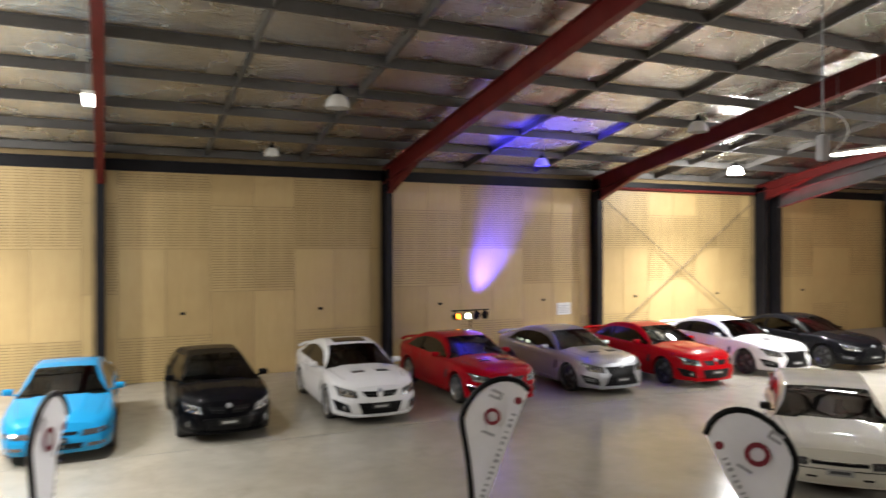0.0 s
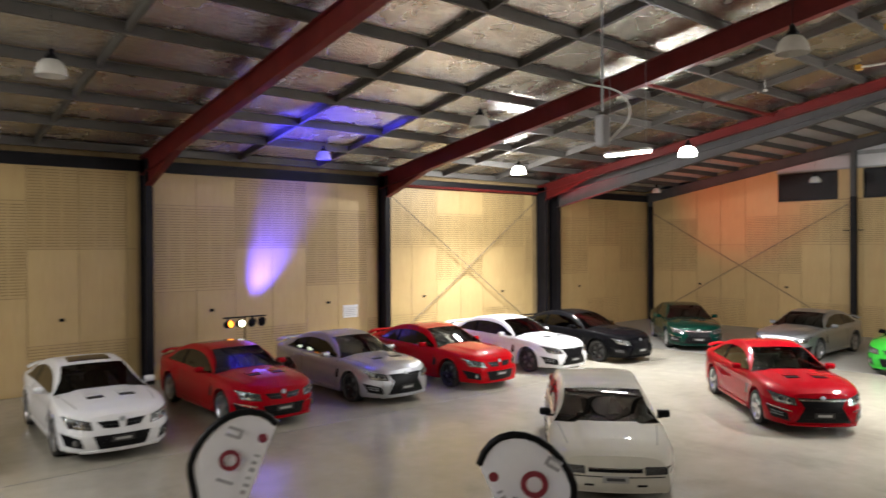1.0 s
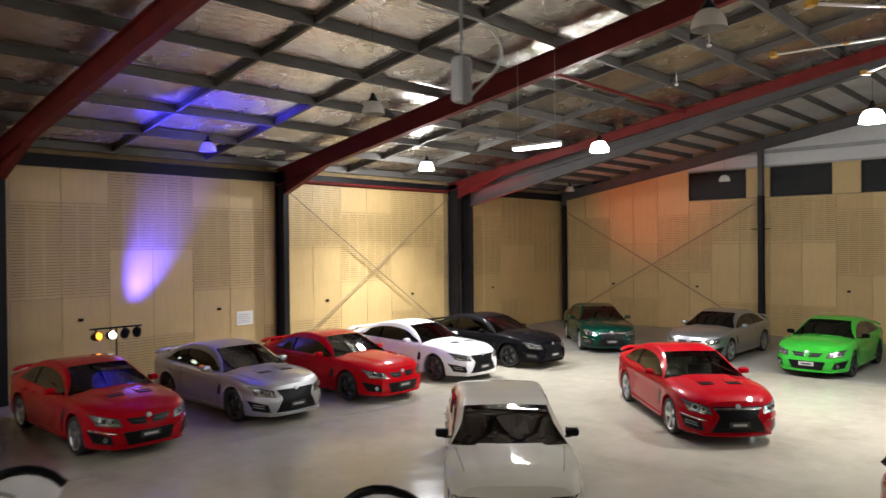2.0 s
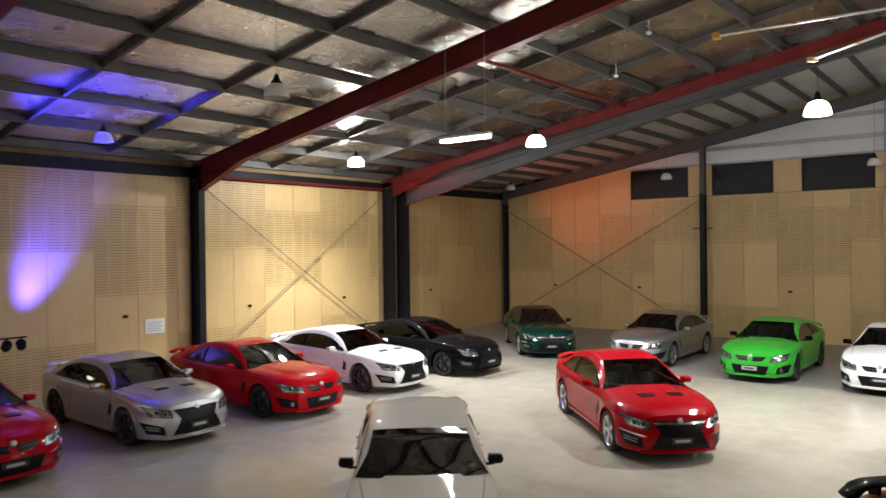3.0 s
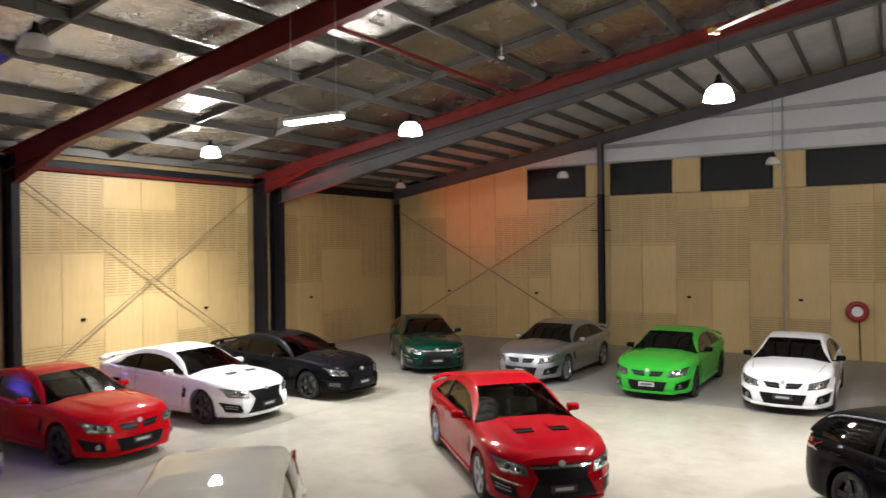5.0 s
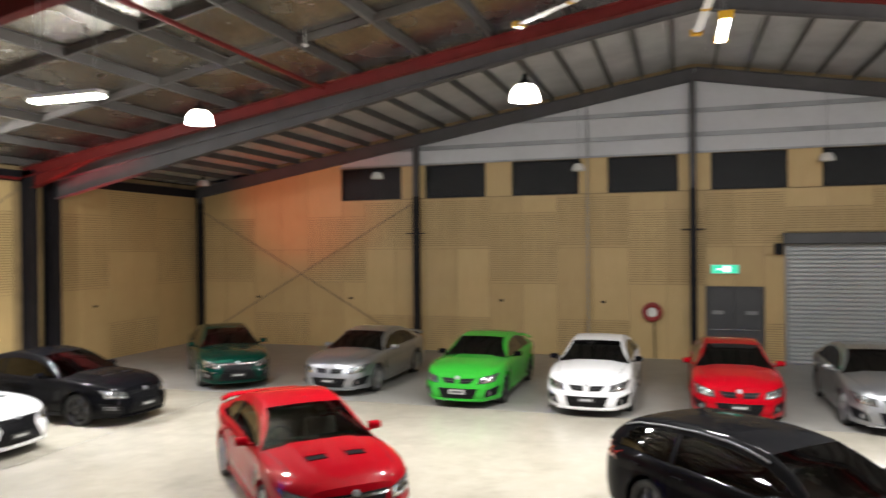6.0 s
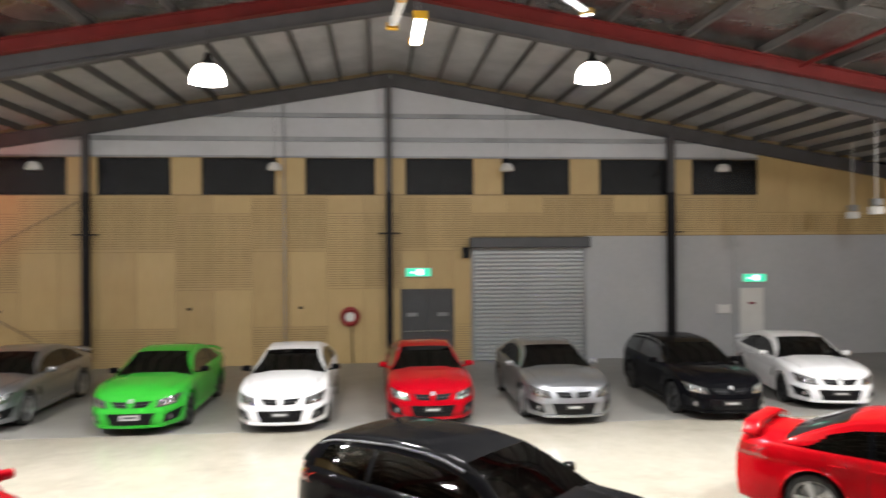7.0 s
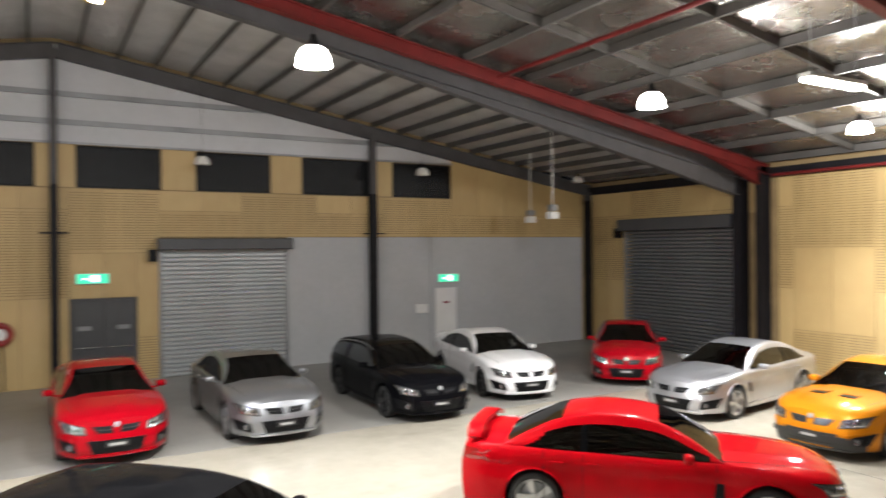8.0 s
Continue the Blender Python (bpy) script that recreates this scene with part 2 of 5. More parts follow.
def ring(r, n=12):
    return [(r * math.cos(2 * math.pi * k / n), r * math.sin(2 * math.pi * k / n)) for k in range(n)]


def rod(name, a, b, r, material, parent=None, n=8, label=""):
    up = (0, 0, 1) if abs((Vector(b) - Vector(a)).normalized().z) < 0.95 else (1, 0, 0)
    return mesh_ob(name, *sweep_data(ring(r, n), a, b, up), material, parent, label)


def lathe_data(profile, n=32, axis="z"):
    """profile: (radius, height) from one end to the other."""
    V, F = [], []
    for r, z in profile:
        for k in range(n):
            c, s = r * math.cos(2 * math.pi * k / n), r * math.sin(2 * math.pi * k / n)
            V.append((c, s, z) if axis == "z" else (c, z, s))
    for i in range(len(profile) - 1):
        for k in range(n):
            q = (i * n + k, i * n + (k + 1) % n, (i + 1) * n + (k + 1) % n, (i + 1) * n + k)
            F.append(q if axis == "z" else q[::-1])
    return V, F


# ---- the hall ----
XE, YN, YS, XW = 29.4, 21.65, -16.35, -19.3
RIDGE, SLOPE, EAVE = 2.65, 0.172, 9.42


def rafter_top(y):
    return EAVE - SLOPE * abs(y - RIDGE)


def holed_wall(name, along, at, thick, u0, u1, z0, z1, holes, material, label, top=None):
    """A thick wall in the plane across `along`, with openings (u0, u1, z0, z1) through it; top(u) cuts its upper edge."""
    us = sorted({u0, u1, *[h[0] for h in holes], *[h[1] for h in holes], *([RIDGE] if top else [])})
    zs = sorted({z0, z1, *[h[2] for h in holes], *[h[3] for h in holes]})
    parts = []
    for a, b in zip(us, us[1:]):
        for c, d in zip(zs, zs[1:]):
            mid = ((a + b) / 2, (c + d) / 2)
            if any(h[0] < mid[0] < h[1] and h[2] < mid[1] < h[3] for h in holes):
                continue
            ta, tb = (min(d, top(a)), min(d, top(b))) if top else (d, d)
            if max(ta, tb) <= c:
                continue
            v, f = box_data(*((at, at + thick, a, b) if along == "x" else (a, b, at, at + thick)), c, d)
            out = []
            for x, y, z in v:
                u = y if along == "x" else x
                if z == d:
                    z = max(c, ta if abs(u - a) < 1e-6 else tb)
                out.append((x, y, z))
            parts.append((out, f))
    ob = mesh_ob(name, *join_data(*parts), material)
    return tagged(ob, label, "wall", kind="structure")


WIN = [(12.8, 15.2), (9.63, 11.86), (6.37, 8.66), (3.17, 5.40), (-0.06, 2.17), (-3.30, -1.04), (-6.70, -4.33), (-9.86, -7.55)]
WZ0, WZ1 = 5.49, 6.66
DOOR = (0.62, 2.35, 0.0, 2.39)
ROLL = (-3.78, -0.02, 0.0, 3.95)
SROLL = (22.45, 27.3, 0.0, 4.6)
gable_top = lambda y: rafter_top(y) + 0.2
wall_east = holed_wall("wall_east", "x", XE + 0.03, 0.2, YS - 0.2, YN + 0.2, 0, 9.7, [(a, b, WZ0, WZ1) for a, b in WIN] + [DOOR, ROLL], M_DARK, "end wall of the hall lined with pale plywood", gable_top)
wall_north = holed_wall("wall_north", "y", YN + 0.03, 0.2, XW, XE + 0.03, 0, 6.25, [], M_DARK, "long side wall lined with pale plywood sheets")
wall_south = holed_wall("wall_south", "y", YS - 0.23, 0.2, XW, XE + 0.03, 0, 6.25, [SROLL], M_DARK, "long side wall lined with pale plywood sheets")
wall_west = holed_wall("wall_west", "x", XW - 0.2, 0.2, YS - 0.2, YN + 0.2, 0, 9.7, [], M_PLY, "plain plywood-lined end wall", gable_top)
floor = box("floor", XW, 20.8, YS - 0.2, YN + 0.2, -0.25, 0, M_FLOOR)
tagged(floor, "polished pale concrete hall floor", "floor", kind="structure")
apron = box("floor_strip", 20.806, XE + 0.2, YS - 0.2, YN + 0.2, -0.25, 0, M_APRON)
tagged(apron, "duller grey concrete floor strip along the end wall", "floor", kind="structure")
for k, yj in enumerate((14.2, -8.4)):
    j = box("floor_joint", XW, 20.8, yj, yj + 0.006, -0.02, 0.004, M_APRON)
    tagged(j, "thin sawn joint in the concrete floor", "floor joint", kind="structure")

# roof foil, in one mesh with its sagging sheets
V, F = [], []
cols = np.linspace(XW - 0.2, XE + 0.25, 60)
rows_y = np.linspace(YS - 0.3, YN + 0.3, 220)
for x in cols:
    for y in rows_y:
        slack = math.sin(math.pi * ((abs(y - RIDGE) - 1.15) / 1.75 % 1.0))
        V.append((x, y, rafter_top(y) + 0.225 - 0.028 * slack * (0.7 + 0.6 * noise.noise((x * 0.7, y * 0.4, 3))) + 0.012 * noise.noise((x * 0.9, y * 2.1, 0)) + 0.006 * noise.noise((x * 1.6, y * 7.0, 5))))
nr = len(rows_y)
for i in range(len(cols) - 1):
    for k in range(nr - 1):
        F.append((i * nr + k, i * nr + k + 1, (i + 1) * nr + k + 1, (i + 1) * nr + k))
top_k = len(V)
V += [(x, y, z + 0.08) for x, y, z in V[:top_k]]
F += [tuple(top_k + i for i in q[::-1]) for q in F[: (len(cols) - 1) * (nr - 1)]]
ceiling = mesh_ob("ceiling", V, F, M_FOIL, smooth=True)
tagged(ceiling, "crinkled silver foil under the pitched roof", "ceiling", kind="structure")

# paler sarking under the roof of the end bay
V, F = [], []
cols, rows_y = np.linspace(21.9, XE + 0.02, 14), np.linspace(YS - 0.1, YN + 0.1, 160)
for x in cols:
    for y in rows_y:
        V.append((x, y, rafter_top(y) + 0.178 - 0.02 * math.sin(math.pi * ((abs(y - RIDGE) - 0.6) / 0.98 % 1.0)) + 0.008 * noise.noise((x * 1.3, y * 3.0, 9))))
nr = len(rows_y)
F = [(i * nr + k, i * nr + k + 1, (i + 1) * nr + k + 1, (i + 1) * nr + k) for i in range(len(cols) - 1) for k in range(nr - 1)]
end_ceiling = mesh_ob("ceiling_end_bay", V + [(x, y, z + 0.012) for x, y, z in V], F + [tuple(len(V) + i for i in q[::-1]) for q in F], M_SARK, smooth=True)
tagged(end_ceiling, "pale silver sarking sagging between close purlins", "ceiling", kind="structure")

# purlins and their bridging
roof_frame = base("roof_purlins", (0, 0, 0), label="rows of dull steel purlins under the foil roof", category="roof frame", kind="structure")
PUR = [1.15 + 1.75 * k for k in range(11)]
for sgn in (1, -1):
    for o in PUR:
        y = RIDGE + sgn * o
        z = rafter_top(y) + 0.1
        mesh_ob("purlin", *sweep_data(zee(0.075, 0.2), (XW, y, z), (21.6, y, z)), M_PURLIN, roof_frame)
    o = 0.6
    while o < 18.9:
        y = RIDGE + sgn * o
        z = rafter_top(y) + 0.1
        mesh_ob("purlin", *sweep_data(zee(0.075, 0.22), (21.6, y, z), (XE, y, z)), M_PURLIN, roof_frame)
        o += 0.98
FRAMES = [-11.15, -3.05, 5.0, 13.0, 21.2]
for x0 in FRAMES[:-1] + [-19.2]:
    for k in (1, 2):
        x = x0 + 8.07 * k / 3
        for sgn in (1, -1):
            a, b = RIDGE + sgn * 0.3, RIDGE + sgn * 18.7
            mesh_ob("bridging", *sweep_data([(-0.035, -0.06), (0.035, -0.06), (0.035, 0.10), (-0.035, 0.10)], (x, a, rafter_top(a) + 0.1), (x, b, rafter_top(b) + 0.1)), M_PURLIN, roof_frame)


def portal(x, steel, column_steel, depth, width, haunch, label):
    g = base("portal_frame", (0, 0, 0), label=label, category="steel frame", group="portal frames across the hall", kind="structure")
    for sgn, yw in ((1, YN), (-1, YS)):
        yc = yw - sgn * 0.30
        mesh_ob("column", *sweep_data(ibeam(width, 0.46), (x, yc, 0), (x, yc, rafter_top(yc) - 0.1), (0, 1, 0)), column_steel, g, "black painted steel column")
        a, b = yw - sgn * 0.06, RIDGE
        za, zb = rafter_top(a) - depth / 2, rafter_top(b) - depth / 2
        mesh_ob("rafter", *sweep_data(ibeam(width, depth), (x, a, za), (x, b, zb)), steel, g)
        # tapered haunch under the rafter's foot
        h0, h1 = yw - sgn * 0.5, yw - sgn * haunch
        tz = lambda y: rafter_top(y) - depth + 0.01
        drop = 0.38 if haunch < 5 else 0.55
        pts = [(h0, tz(h0)), (h0, tz(h0) - drop), (h1, tz(h1))]
        t = width / 2
        vv = [(x + e * 0.012, y, z) for e in (-1, 1) for y, z in pts]
        ff = [(0, 1, 2), (5, 4, 3), (0, 3, 4, 1), (1, 4, 5, 2), (2, 5, 3, 0)]
        fl = [(x - t, pts[1][0], pts[1][1]), (x + t, pts[1][0], pts[1][1]), (x + t, pts[2][0], pts[2][1]), (x - t, pts[2][0], pts[2][1])]
        fl += [(p[0], p[1], p[2] - 0.02) for p in fl]
        fb = [(0, 1, 2, 3), (7, 6, 5, 4), (0, 4, 5, 1), (1, 5, 6, 2), (2, 6, 7, 3), (3, 7, 4, 0)]
        mesh_ob("haunch", *join_data((vv, ff), (fl, fb)), steel, g)
    return g


for x in FRAMES:
    portal(x, M_RED, M_NAVY, 0.50 if x < 21 else 0.3, 0.2, 2.6, "red oxide steel portal frame with dark columns")
portal(22.0, M_GREYBEAM, M_NAVY, 0.40, 0.25, 15.0, "deep grey steel portal frame beside the red one")
end_frame = base("end_rafter", label="dark grey steel rafter along the gable", category="steel frame", kind="structure")
for sgn, yw in ((1, YN), (-1, YS)):
    a = yw - sgn * 0.05
    mesh_ob("rafter", *sweep_data(ibeam(0.16, 0.42), (XE - 0.12, a, rafter_top(a) - 0.21), (XE - 0.12, RIDGE, rafter_top(RIDGE) - 0.21)), M_GREYBEAM, end_frame)
for nm, y in (("eave_beam_north", YN - 0.09), ("eave_beam_south", YS + 0.09)):
    b = mesh_ob(nm, *sweep_data(zee(0.1, 0.3), (XW, y, 5.93), (XE, y, 5.93)), M_NAVY)
    tagged(b, "black steel eave beam above the plywood", "beam", kind="structure")
for nm, y in (("eave_strut_north", YN - 0.24), ("eave_strut_south", YS + 0.24)):
    b = rod(nm, (13.2, y, 5.83), (20.9, y, 5.83), 0.05, M_RED)
    tagged(b, "red steel strut along the eave", "beam", kind="structure")
for sgn in (1, -1):
    y = RIDGE + sgn * 9.0
    b = rod("roof_strut", (13.1, y, rafter_top(y) - 0.12), (21.1, y, rafter_top(y) - 0.12), 0.05, M_RED, n=12)
    tagged(b, "red steel tube between two rafters", "beam", kind="structure")

# gable columns with their bracket plates
for y, w in ((21.35, 0.16), (12.15, 0.2), (2.72, 0.2), (-6.72, 0.22), (-16.1, 0.2)):
    g = base("gable_column", (XE - 0.2, y, 0), label="dark steel column standing against the end wall", category="column", group="gable columns", kind="structure")
    mesh_ob("shaft", *sweep_data(ibeam(w, 0.24), (0, 0, 0), (0, 0, 5.55), (1, 0, 0)), M_NAVY, g)
    mesh_ob("upper_shaft", *sweep_data(ibeam(w * 0.9, 0.22), (0, 0, 5.55), (0, 0, rafter_top(y) - 0.3), (1, 0, 0)), M_GREYBEAM, g, "grey upper length of the column")
    if abs(y) < 14:
        box("bracket", -0.16, 0.0, -0.36, 0.36, 4.2, 4.24, M_NAVY, g)
for y, m in ((6.07, M_PLY), (-9.06, M_GREYWALL)):
    b = box("cover_strip", XE - 0.06, XE - 0.012, y - 0.06, y + 0.06, 0.0, 5.47 if y > 0 else 4.1, m)
    tagged(b, "narrow upright cover strip on the end wall", "trim", kind="structure")
p = rod("conduit", (XE - 0.09, 6.07, 0.0), (XE - 0.09, 6.07, 8.6), 0.022, M_GALV)
tagged(p, "thin upright conduit on the end wall", "pipe", kind="structure")

# gable lining above the windows
gl = holed_wall("gable_lining", "x", XE - 0.01, 0.035, -9.86, 15.2, 6.74, 9.5, [], M_GABLE, "white sarking lining of the gable", lambda y: rafter_top(y) - 0.02)
for z in (7.28, 8.05):
    half = (EAVE - 0.3 - z) / SLOPE
    b = mesh_ob("girt", *sweep_data(zee(0.09, 0.16), (XE - 0.02, max(-9.86, RIDGE - half), z), (XE - 0.02, min(15.2, RIDGE + half), z)), M_GALV)
    tagged(b, "horizontal steel girt across the gable", "girt", kind="structure")
b = box("window_head_trim", XE - 0.07, XE - 0.012, -9.9, 15.25, 6.68, 6.74, M_GALV)
tagged(b, "steel trim along the window heads", "trim", kind="structure")
for k, (a, c) in enumerate(WIN):
    g = base("window_%d" % (k + 1), (XE, (a + c) / 2, WZ0), label="black night-time window high in the end wall", category="window", group="high windows of the end wall", kind="structure")
    h, w = WZ1 - WZ0, (c - a) / 2
    fr = join_data(box_data(-0.02, 0.1, -w, w, 0, 0.045), box_data(-0.02, 0.1, -w, w, h - 0.045, h), box_data(-0.02, 0.1, -w, -w + 0.045, 0.045, h - 0.045), box_data(-0.02, 0.1, w - 0.045, w, 0.045, h - 0.045))
    mesh_ob("window_frame", *fr, M_BLACK, g)
    box("pane", 0.03, 0.038, -w + 0.04, w - 0.04, 0.04, h - 0.04, M_PANE, g)

# side door and the two roller doors
g = base("door_1", (XE, (DOOR[0] + DOOR[1]) / 2, 0), label="closed charcoal double door with notices", category="door", kind="structure")
hw = (DOOR[1] - DOOR[0]) / 2
mesh_ob("door_frame", *join_data(box_data(-0.03, 0.12, -hw, -hw + 0.06, 0, 2.39), box_data(-0.03, 0.12, hw - 0.06, hw, 0, 2.39), box_data(-0.03, 0.12, -hw + 0.06, hw - 0.06, 2.33, 2.39)), M_DOOR, g)
for e in (-1, 1):
    lo, hi = sorted((e * 0.005, e * (hw - 0.065)))
    leaf = box("door_leaf", 0.02, 0.065, lo, hi, 0.01, 2.325, M_DOOR, g)
    rod("push_bar", (-0.03, lo + 0.08, 1.02), (-0.03, hi - 0.08, 1.02), 0.018, M_CHROME, leaf)
    box("notice", 0.014, 0.019, e * 0.5 - 0.17, e * 0.5 + 0.17, 1.5, 1.62, M_GALV, leaf)


def roller_door(name, at, rz, w, h, boxh, label, steel):
    g = base(name, at, rz, label, "roller door", kind="structure")
    prof = [(0.0, 0.0), (-0.05, 0.03), (-0.05, 0.10), (0.0, 0.128)]
    n = int(h / 0.13)
    v = [(x, y, z) for y in (-w / 2 + 0.05, w / 2 - 0.05) for x, z in prof] + [(x + 0.004, y, z) for y in (-w / 2 + 0.05, w / 2 - 0.05) for x, z in prof]
    f = [(k, 4 + k, 5 + k, k + 1) for k in range(3)] + [(8 + k + 1, 12 + k + 1, 12 + k, 8 + k) for k in range(3)]
    for k in range(n):
        if k == 0:
            first = mesh_ob("slat", v, f, steel, g)
            me = first.data
        else:
            s = new("slat", me)
            s.parent = g
            s.location = (0, 0, 0.13 * k)
    for e in (-1, 1):
        box("guide", -0.09, 0.02, e * w / 2 - 0.05, e * w / 2 + 0.05, 0, h, M_GALV, g)
    box("hood", -0.42, -0.02, -w / 2 - 0.12, w / 2 + 0.12, h - boxh, h + 0.12, M_DOOR, g, "dark steel hood over the rolled curtain", 0.03)
    box("motor", -0.36, -0.1, w / 2 + 0.13, w / 2 + 0.36, h - 0.55, h - 0.2, M_BLACK, g, "black drive motor", 0.02)
    return g


roller_door("roller_door_1", (XE + 0.02, (ROLL[0] + ROLL[1]) / 2, 0), 0, ROLL[1] - ROLL[0], 3.95, 0.22, "closed pale grey steel roller door", M_ROLLER)
# the side door wears the darkened steel, so its shade is painted in
roller_door("roller_door_2", ((SROLL[0] + SROLL[1]) / 2, YS - 0.02, 0), -90, SROLL[1] - SROLL[0], 4.6, 0.3, "closed grey steel roller door in the side wall, shade put into its colour", M_SHUTTER)
gw = holed_wall("grey_lining", "x", XE - 0.01, 0.035, -15.95, ROLL[0] - 0.06, 0, 4.1, [], M_GREYWALL, "plain grey painted sheet lining on the end wall")
d2 = base("door_2", (XE - 0.012, -9.62, 0), label="pale grey flush exit door", category="door", kind="structure")
box("door_leaf", -0.03, 0.0, -0.42, 0.42, 0.0, 2.3, M_WHITE, d2, "", 0.006)
box("notice", -0.036, -0.031, -0.12, 0.12, 1.75, 1.82, M_FLAGRED, d2)
sw = box("switch_box", XE - 0.1, XE - 0.011, -8.85, -8.4, 1.45, 1.75, M_WHITE, None, "", 0.012)
tagged(sw, "white electrical switch box on the grey wall", "switch box")

# ---- plywood sheets ----
SHEETS = {}


def sheet_mesh(w, h, slotted, cut):
    key = (round(w, 3), round(h, 3), slotted, cut)
    if key in SHEETS:
        return SHEETS[key]
    gap, t = 0.007, 0.018
    a, b, c, d = gap, w - gap, gap, h - gap
    parts = []
    if slotted and w > 0.3 and h > 0.3 and not cut:
        n = max(1, round(w / 0.4))
        cw = (b - a) / n
        st = 0.022
        m = int((d - c - 0.08) / 0.075)
        z0 = c + ((d - c) - m * 0.075) / 2
        for k in range(n):
            x0 = a + k * cw
            parts.append(box_data(x0, x0 + st, 0, t, c, d))
            parts.append(box_data(x0 + cw - st, x0 + cw, 0, t, c, d))
            parts.append(box_data(x0 + st, x0 + cw - st, 0, t, c, z0 + 0.0275))
            for r in range(1, m):
                parts.append(box_data(x0 + st, x0 + cw - st, 0, t, z0 + r * 0.075 - 0.0275, z0 + r * 0.075 + 0.0275))
            parts.append(box_data(x0 + st, x0 + cw - st, 0, t, z0 + m * 0.075 - 0.0275, d))
    else:
        v, f = box_data(a, b, 0, t, c, d)
        if cut:
            v = [(x, y, (cut[0] if x == a else cut[1]) - gap if z == d else z) for x, y, z in v]
        parts.append((v, f))
    V, F = join_data(*parts)
    me = bpy.data.meshes.new("ply_sheet")
    me.from_pydata(V, [], F)
    me.materials.append(M_PLY)
    SHEETS[key] = me
    return me


def sheet(wall, place, w, h, slotted, cut=None):
    ob = new("ply_sheet", sheet_mesh(w, h, slotted, cut))
    ob.parent = wall
    ob.matrix_basis = place
    return ob


def lined(wall, along, at, u0, u1, kind, top, zmin=0.0, zcut=None, flip=False):
    """One 2.4 m bay of sheets between u0 and u1: kind A or B, up to z = top."""
    rows = [(0, 2.44, False), (2.44, 4.88, True), (4.88, 9.9, False)] if kind == "A" else [(0, 1.22, True), (1.22, 3.66, False), (3.66, 9.9, True)]
    n = 2 if u1 - u0 > 1.5 else 1
    for k in range(n):
        a = u0 + (u1 - u0) * k / n
        w = (u1 - u0) / n
        for z0, z1, sl in rows:
            c, d = max(z0, zmin), min(z1, top)
            cut = None
            if zcut:
                ta, tb = zcut(a), zcut(a + w)
                d = min(z1, max(ta, tb))
                if min(ta, tb) < d:
                    ends = (min(ta, d), min(tb, d))
                    cut = tuple(round(e - c, 3) for e in (ends if along == "y" else ends[::-1]))
            if d - c < 0.08:
                continue
            if cut and min(cut) < 0.05:
                cut = tuple(max(0.03, e) for e in cut)
            if along == "y":
                place = Matrix.Translation((a, at, c)) if not flip else Matrix.Translation((a + w, at, c)) @ pose(0, 0, 0, 0, 0, 180)
            else:
                place = Matrix.Translation((at, a + w, c)) @ pose(0, 0, 0, 0, 0, -90)
            sheet(wall, place, w, d - c, sl, cut)


def build_sheets():
    NT = 5.78
    bays = {-3.05: -2.62, 5.0: 5.3, 13.0: 13.22, 21.2: 22.25, -11.15: -10.7}
    kinds = {-3.05: "BABB", 5.0: "ABAB", 13.0: "BABA", 21.2: "ABAB", -11.15: "BABA"}
    for x0, s in bays.items():
        end = x0 + 7.9 if x0 < 21 else XE
        k, u = 0, s
        lead = s - (x0 + 0.12)
        if lead > 0.1:
            lined(wall_north, "y", YN, x0 + 0.12, s, "A" if kinds[x0][0] == "B" else "B", NT)
            lined(wall_south, "y", YS, x0 + 0.12, s, "A" if kinds[x0][0] == "B" else "B", NT, 0 if x0 < 21 else 4.75, flip=True)
        while u < end - 0.15:
            v = min(u + 2.4, end)
            lined(wall_north, "y", YN, u, v, kinds[x0][k % 4], NT)
            lined(wall_south, "y", YS, u, v, kinds[x0][k % 4], NT, 0 if x0 < 21 or u > 27 else 4.75, flip=True)
            u, k = v, k + 1
    T = WZ0 - 0.02
    cut = lambda y: rafter_top(y) - 0.02
    for a, b, kd in ((19.0, 21.6, "A"), (16.64, 19.0, "B"), (15.2, 16.64, "A")):
        lined(wall_east, "x", XE, a, b, kd, 9.9, 0, cut)
    lined(wall_east, "x", XE, 14.25, 15.2, "A", T)
    lined(wall_east, "x", XE, 11.9, 14.25, "B", T)
    for a, b, kd in ((9.5, 11.9, "B"), (7.12, 9.5, "A"), (4.74, 7.12, "B"), (2.36, 4.74, "A")):
        lined(wall_east, "x", XE, a, b, kd, T)
    lined(wall_east, "x", XE, 0.62, 2.36, "B", T, 2.40)
    lined(wall_east, "x", XE, 0.02, 0.62, "B", T)
    for a, b, kd in ((-2.4, 0.02, "A"), (-4.8, -2.4, "B"), (-7.2, -4.8, "A"), (-9.86, -7.2, "B")):
        lined(wall_east, "x", XE, a, b, kd, T, 4.12)
    for a, b, kd in ((-12.2, -9.86, "A"), (-14.5, -12.2, "A"), (-15.95, -14.5, "A")):
        lined(wall_east, "x", XE, a, b, kd, 9.9, 4.12, cut)
    lined(wall_east, "x", XE, -16.3, -15.97, "A", 5.4, 0)
    edges = [15.2] + [e for a, b in WIN for e in (b, a)] + [-9.86]
    for hi, lo in zip(edges[2::2], edges[3::2]):
        if hi - lo > 0.1:
            sheet(wall_east, Matrix.Translation((XE, hi, WZ0)) @ pose(0, 0, 0, 0, 0, -90), hi - lo, WZ1 - WZ0 + 0.02, False)

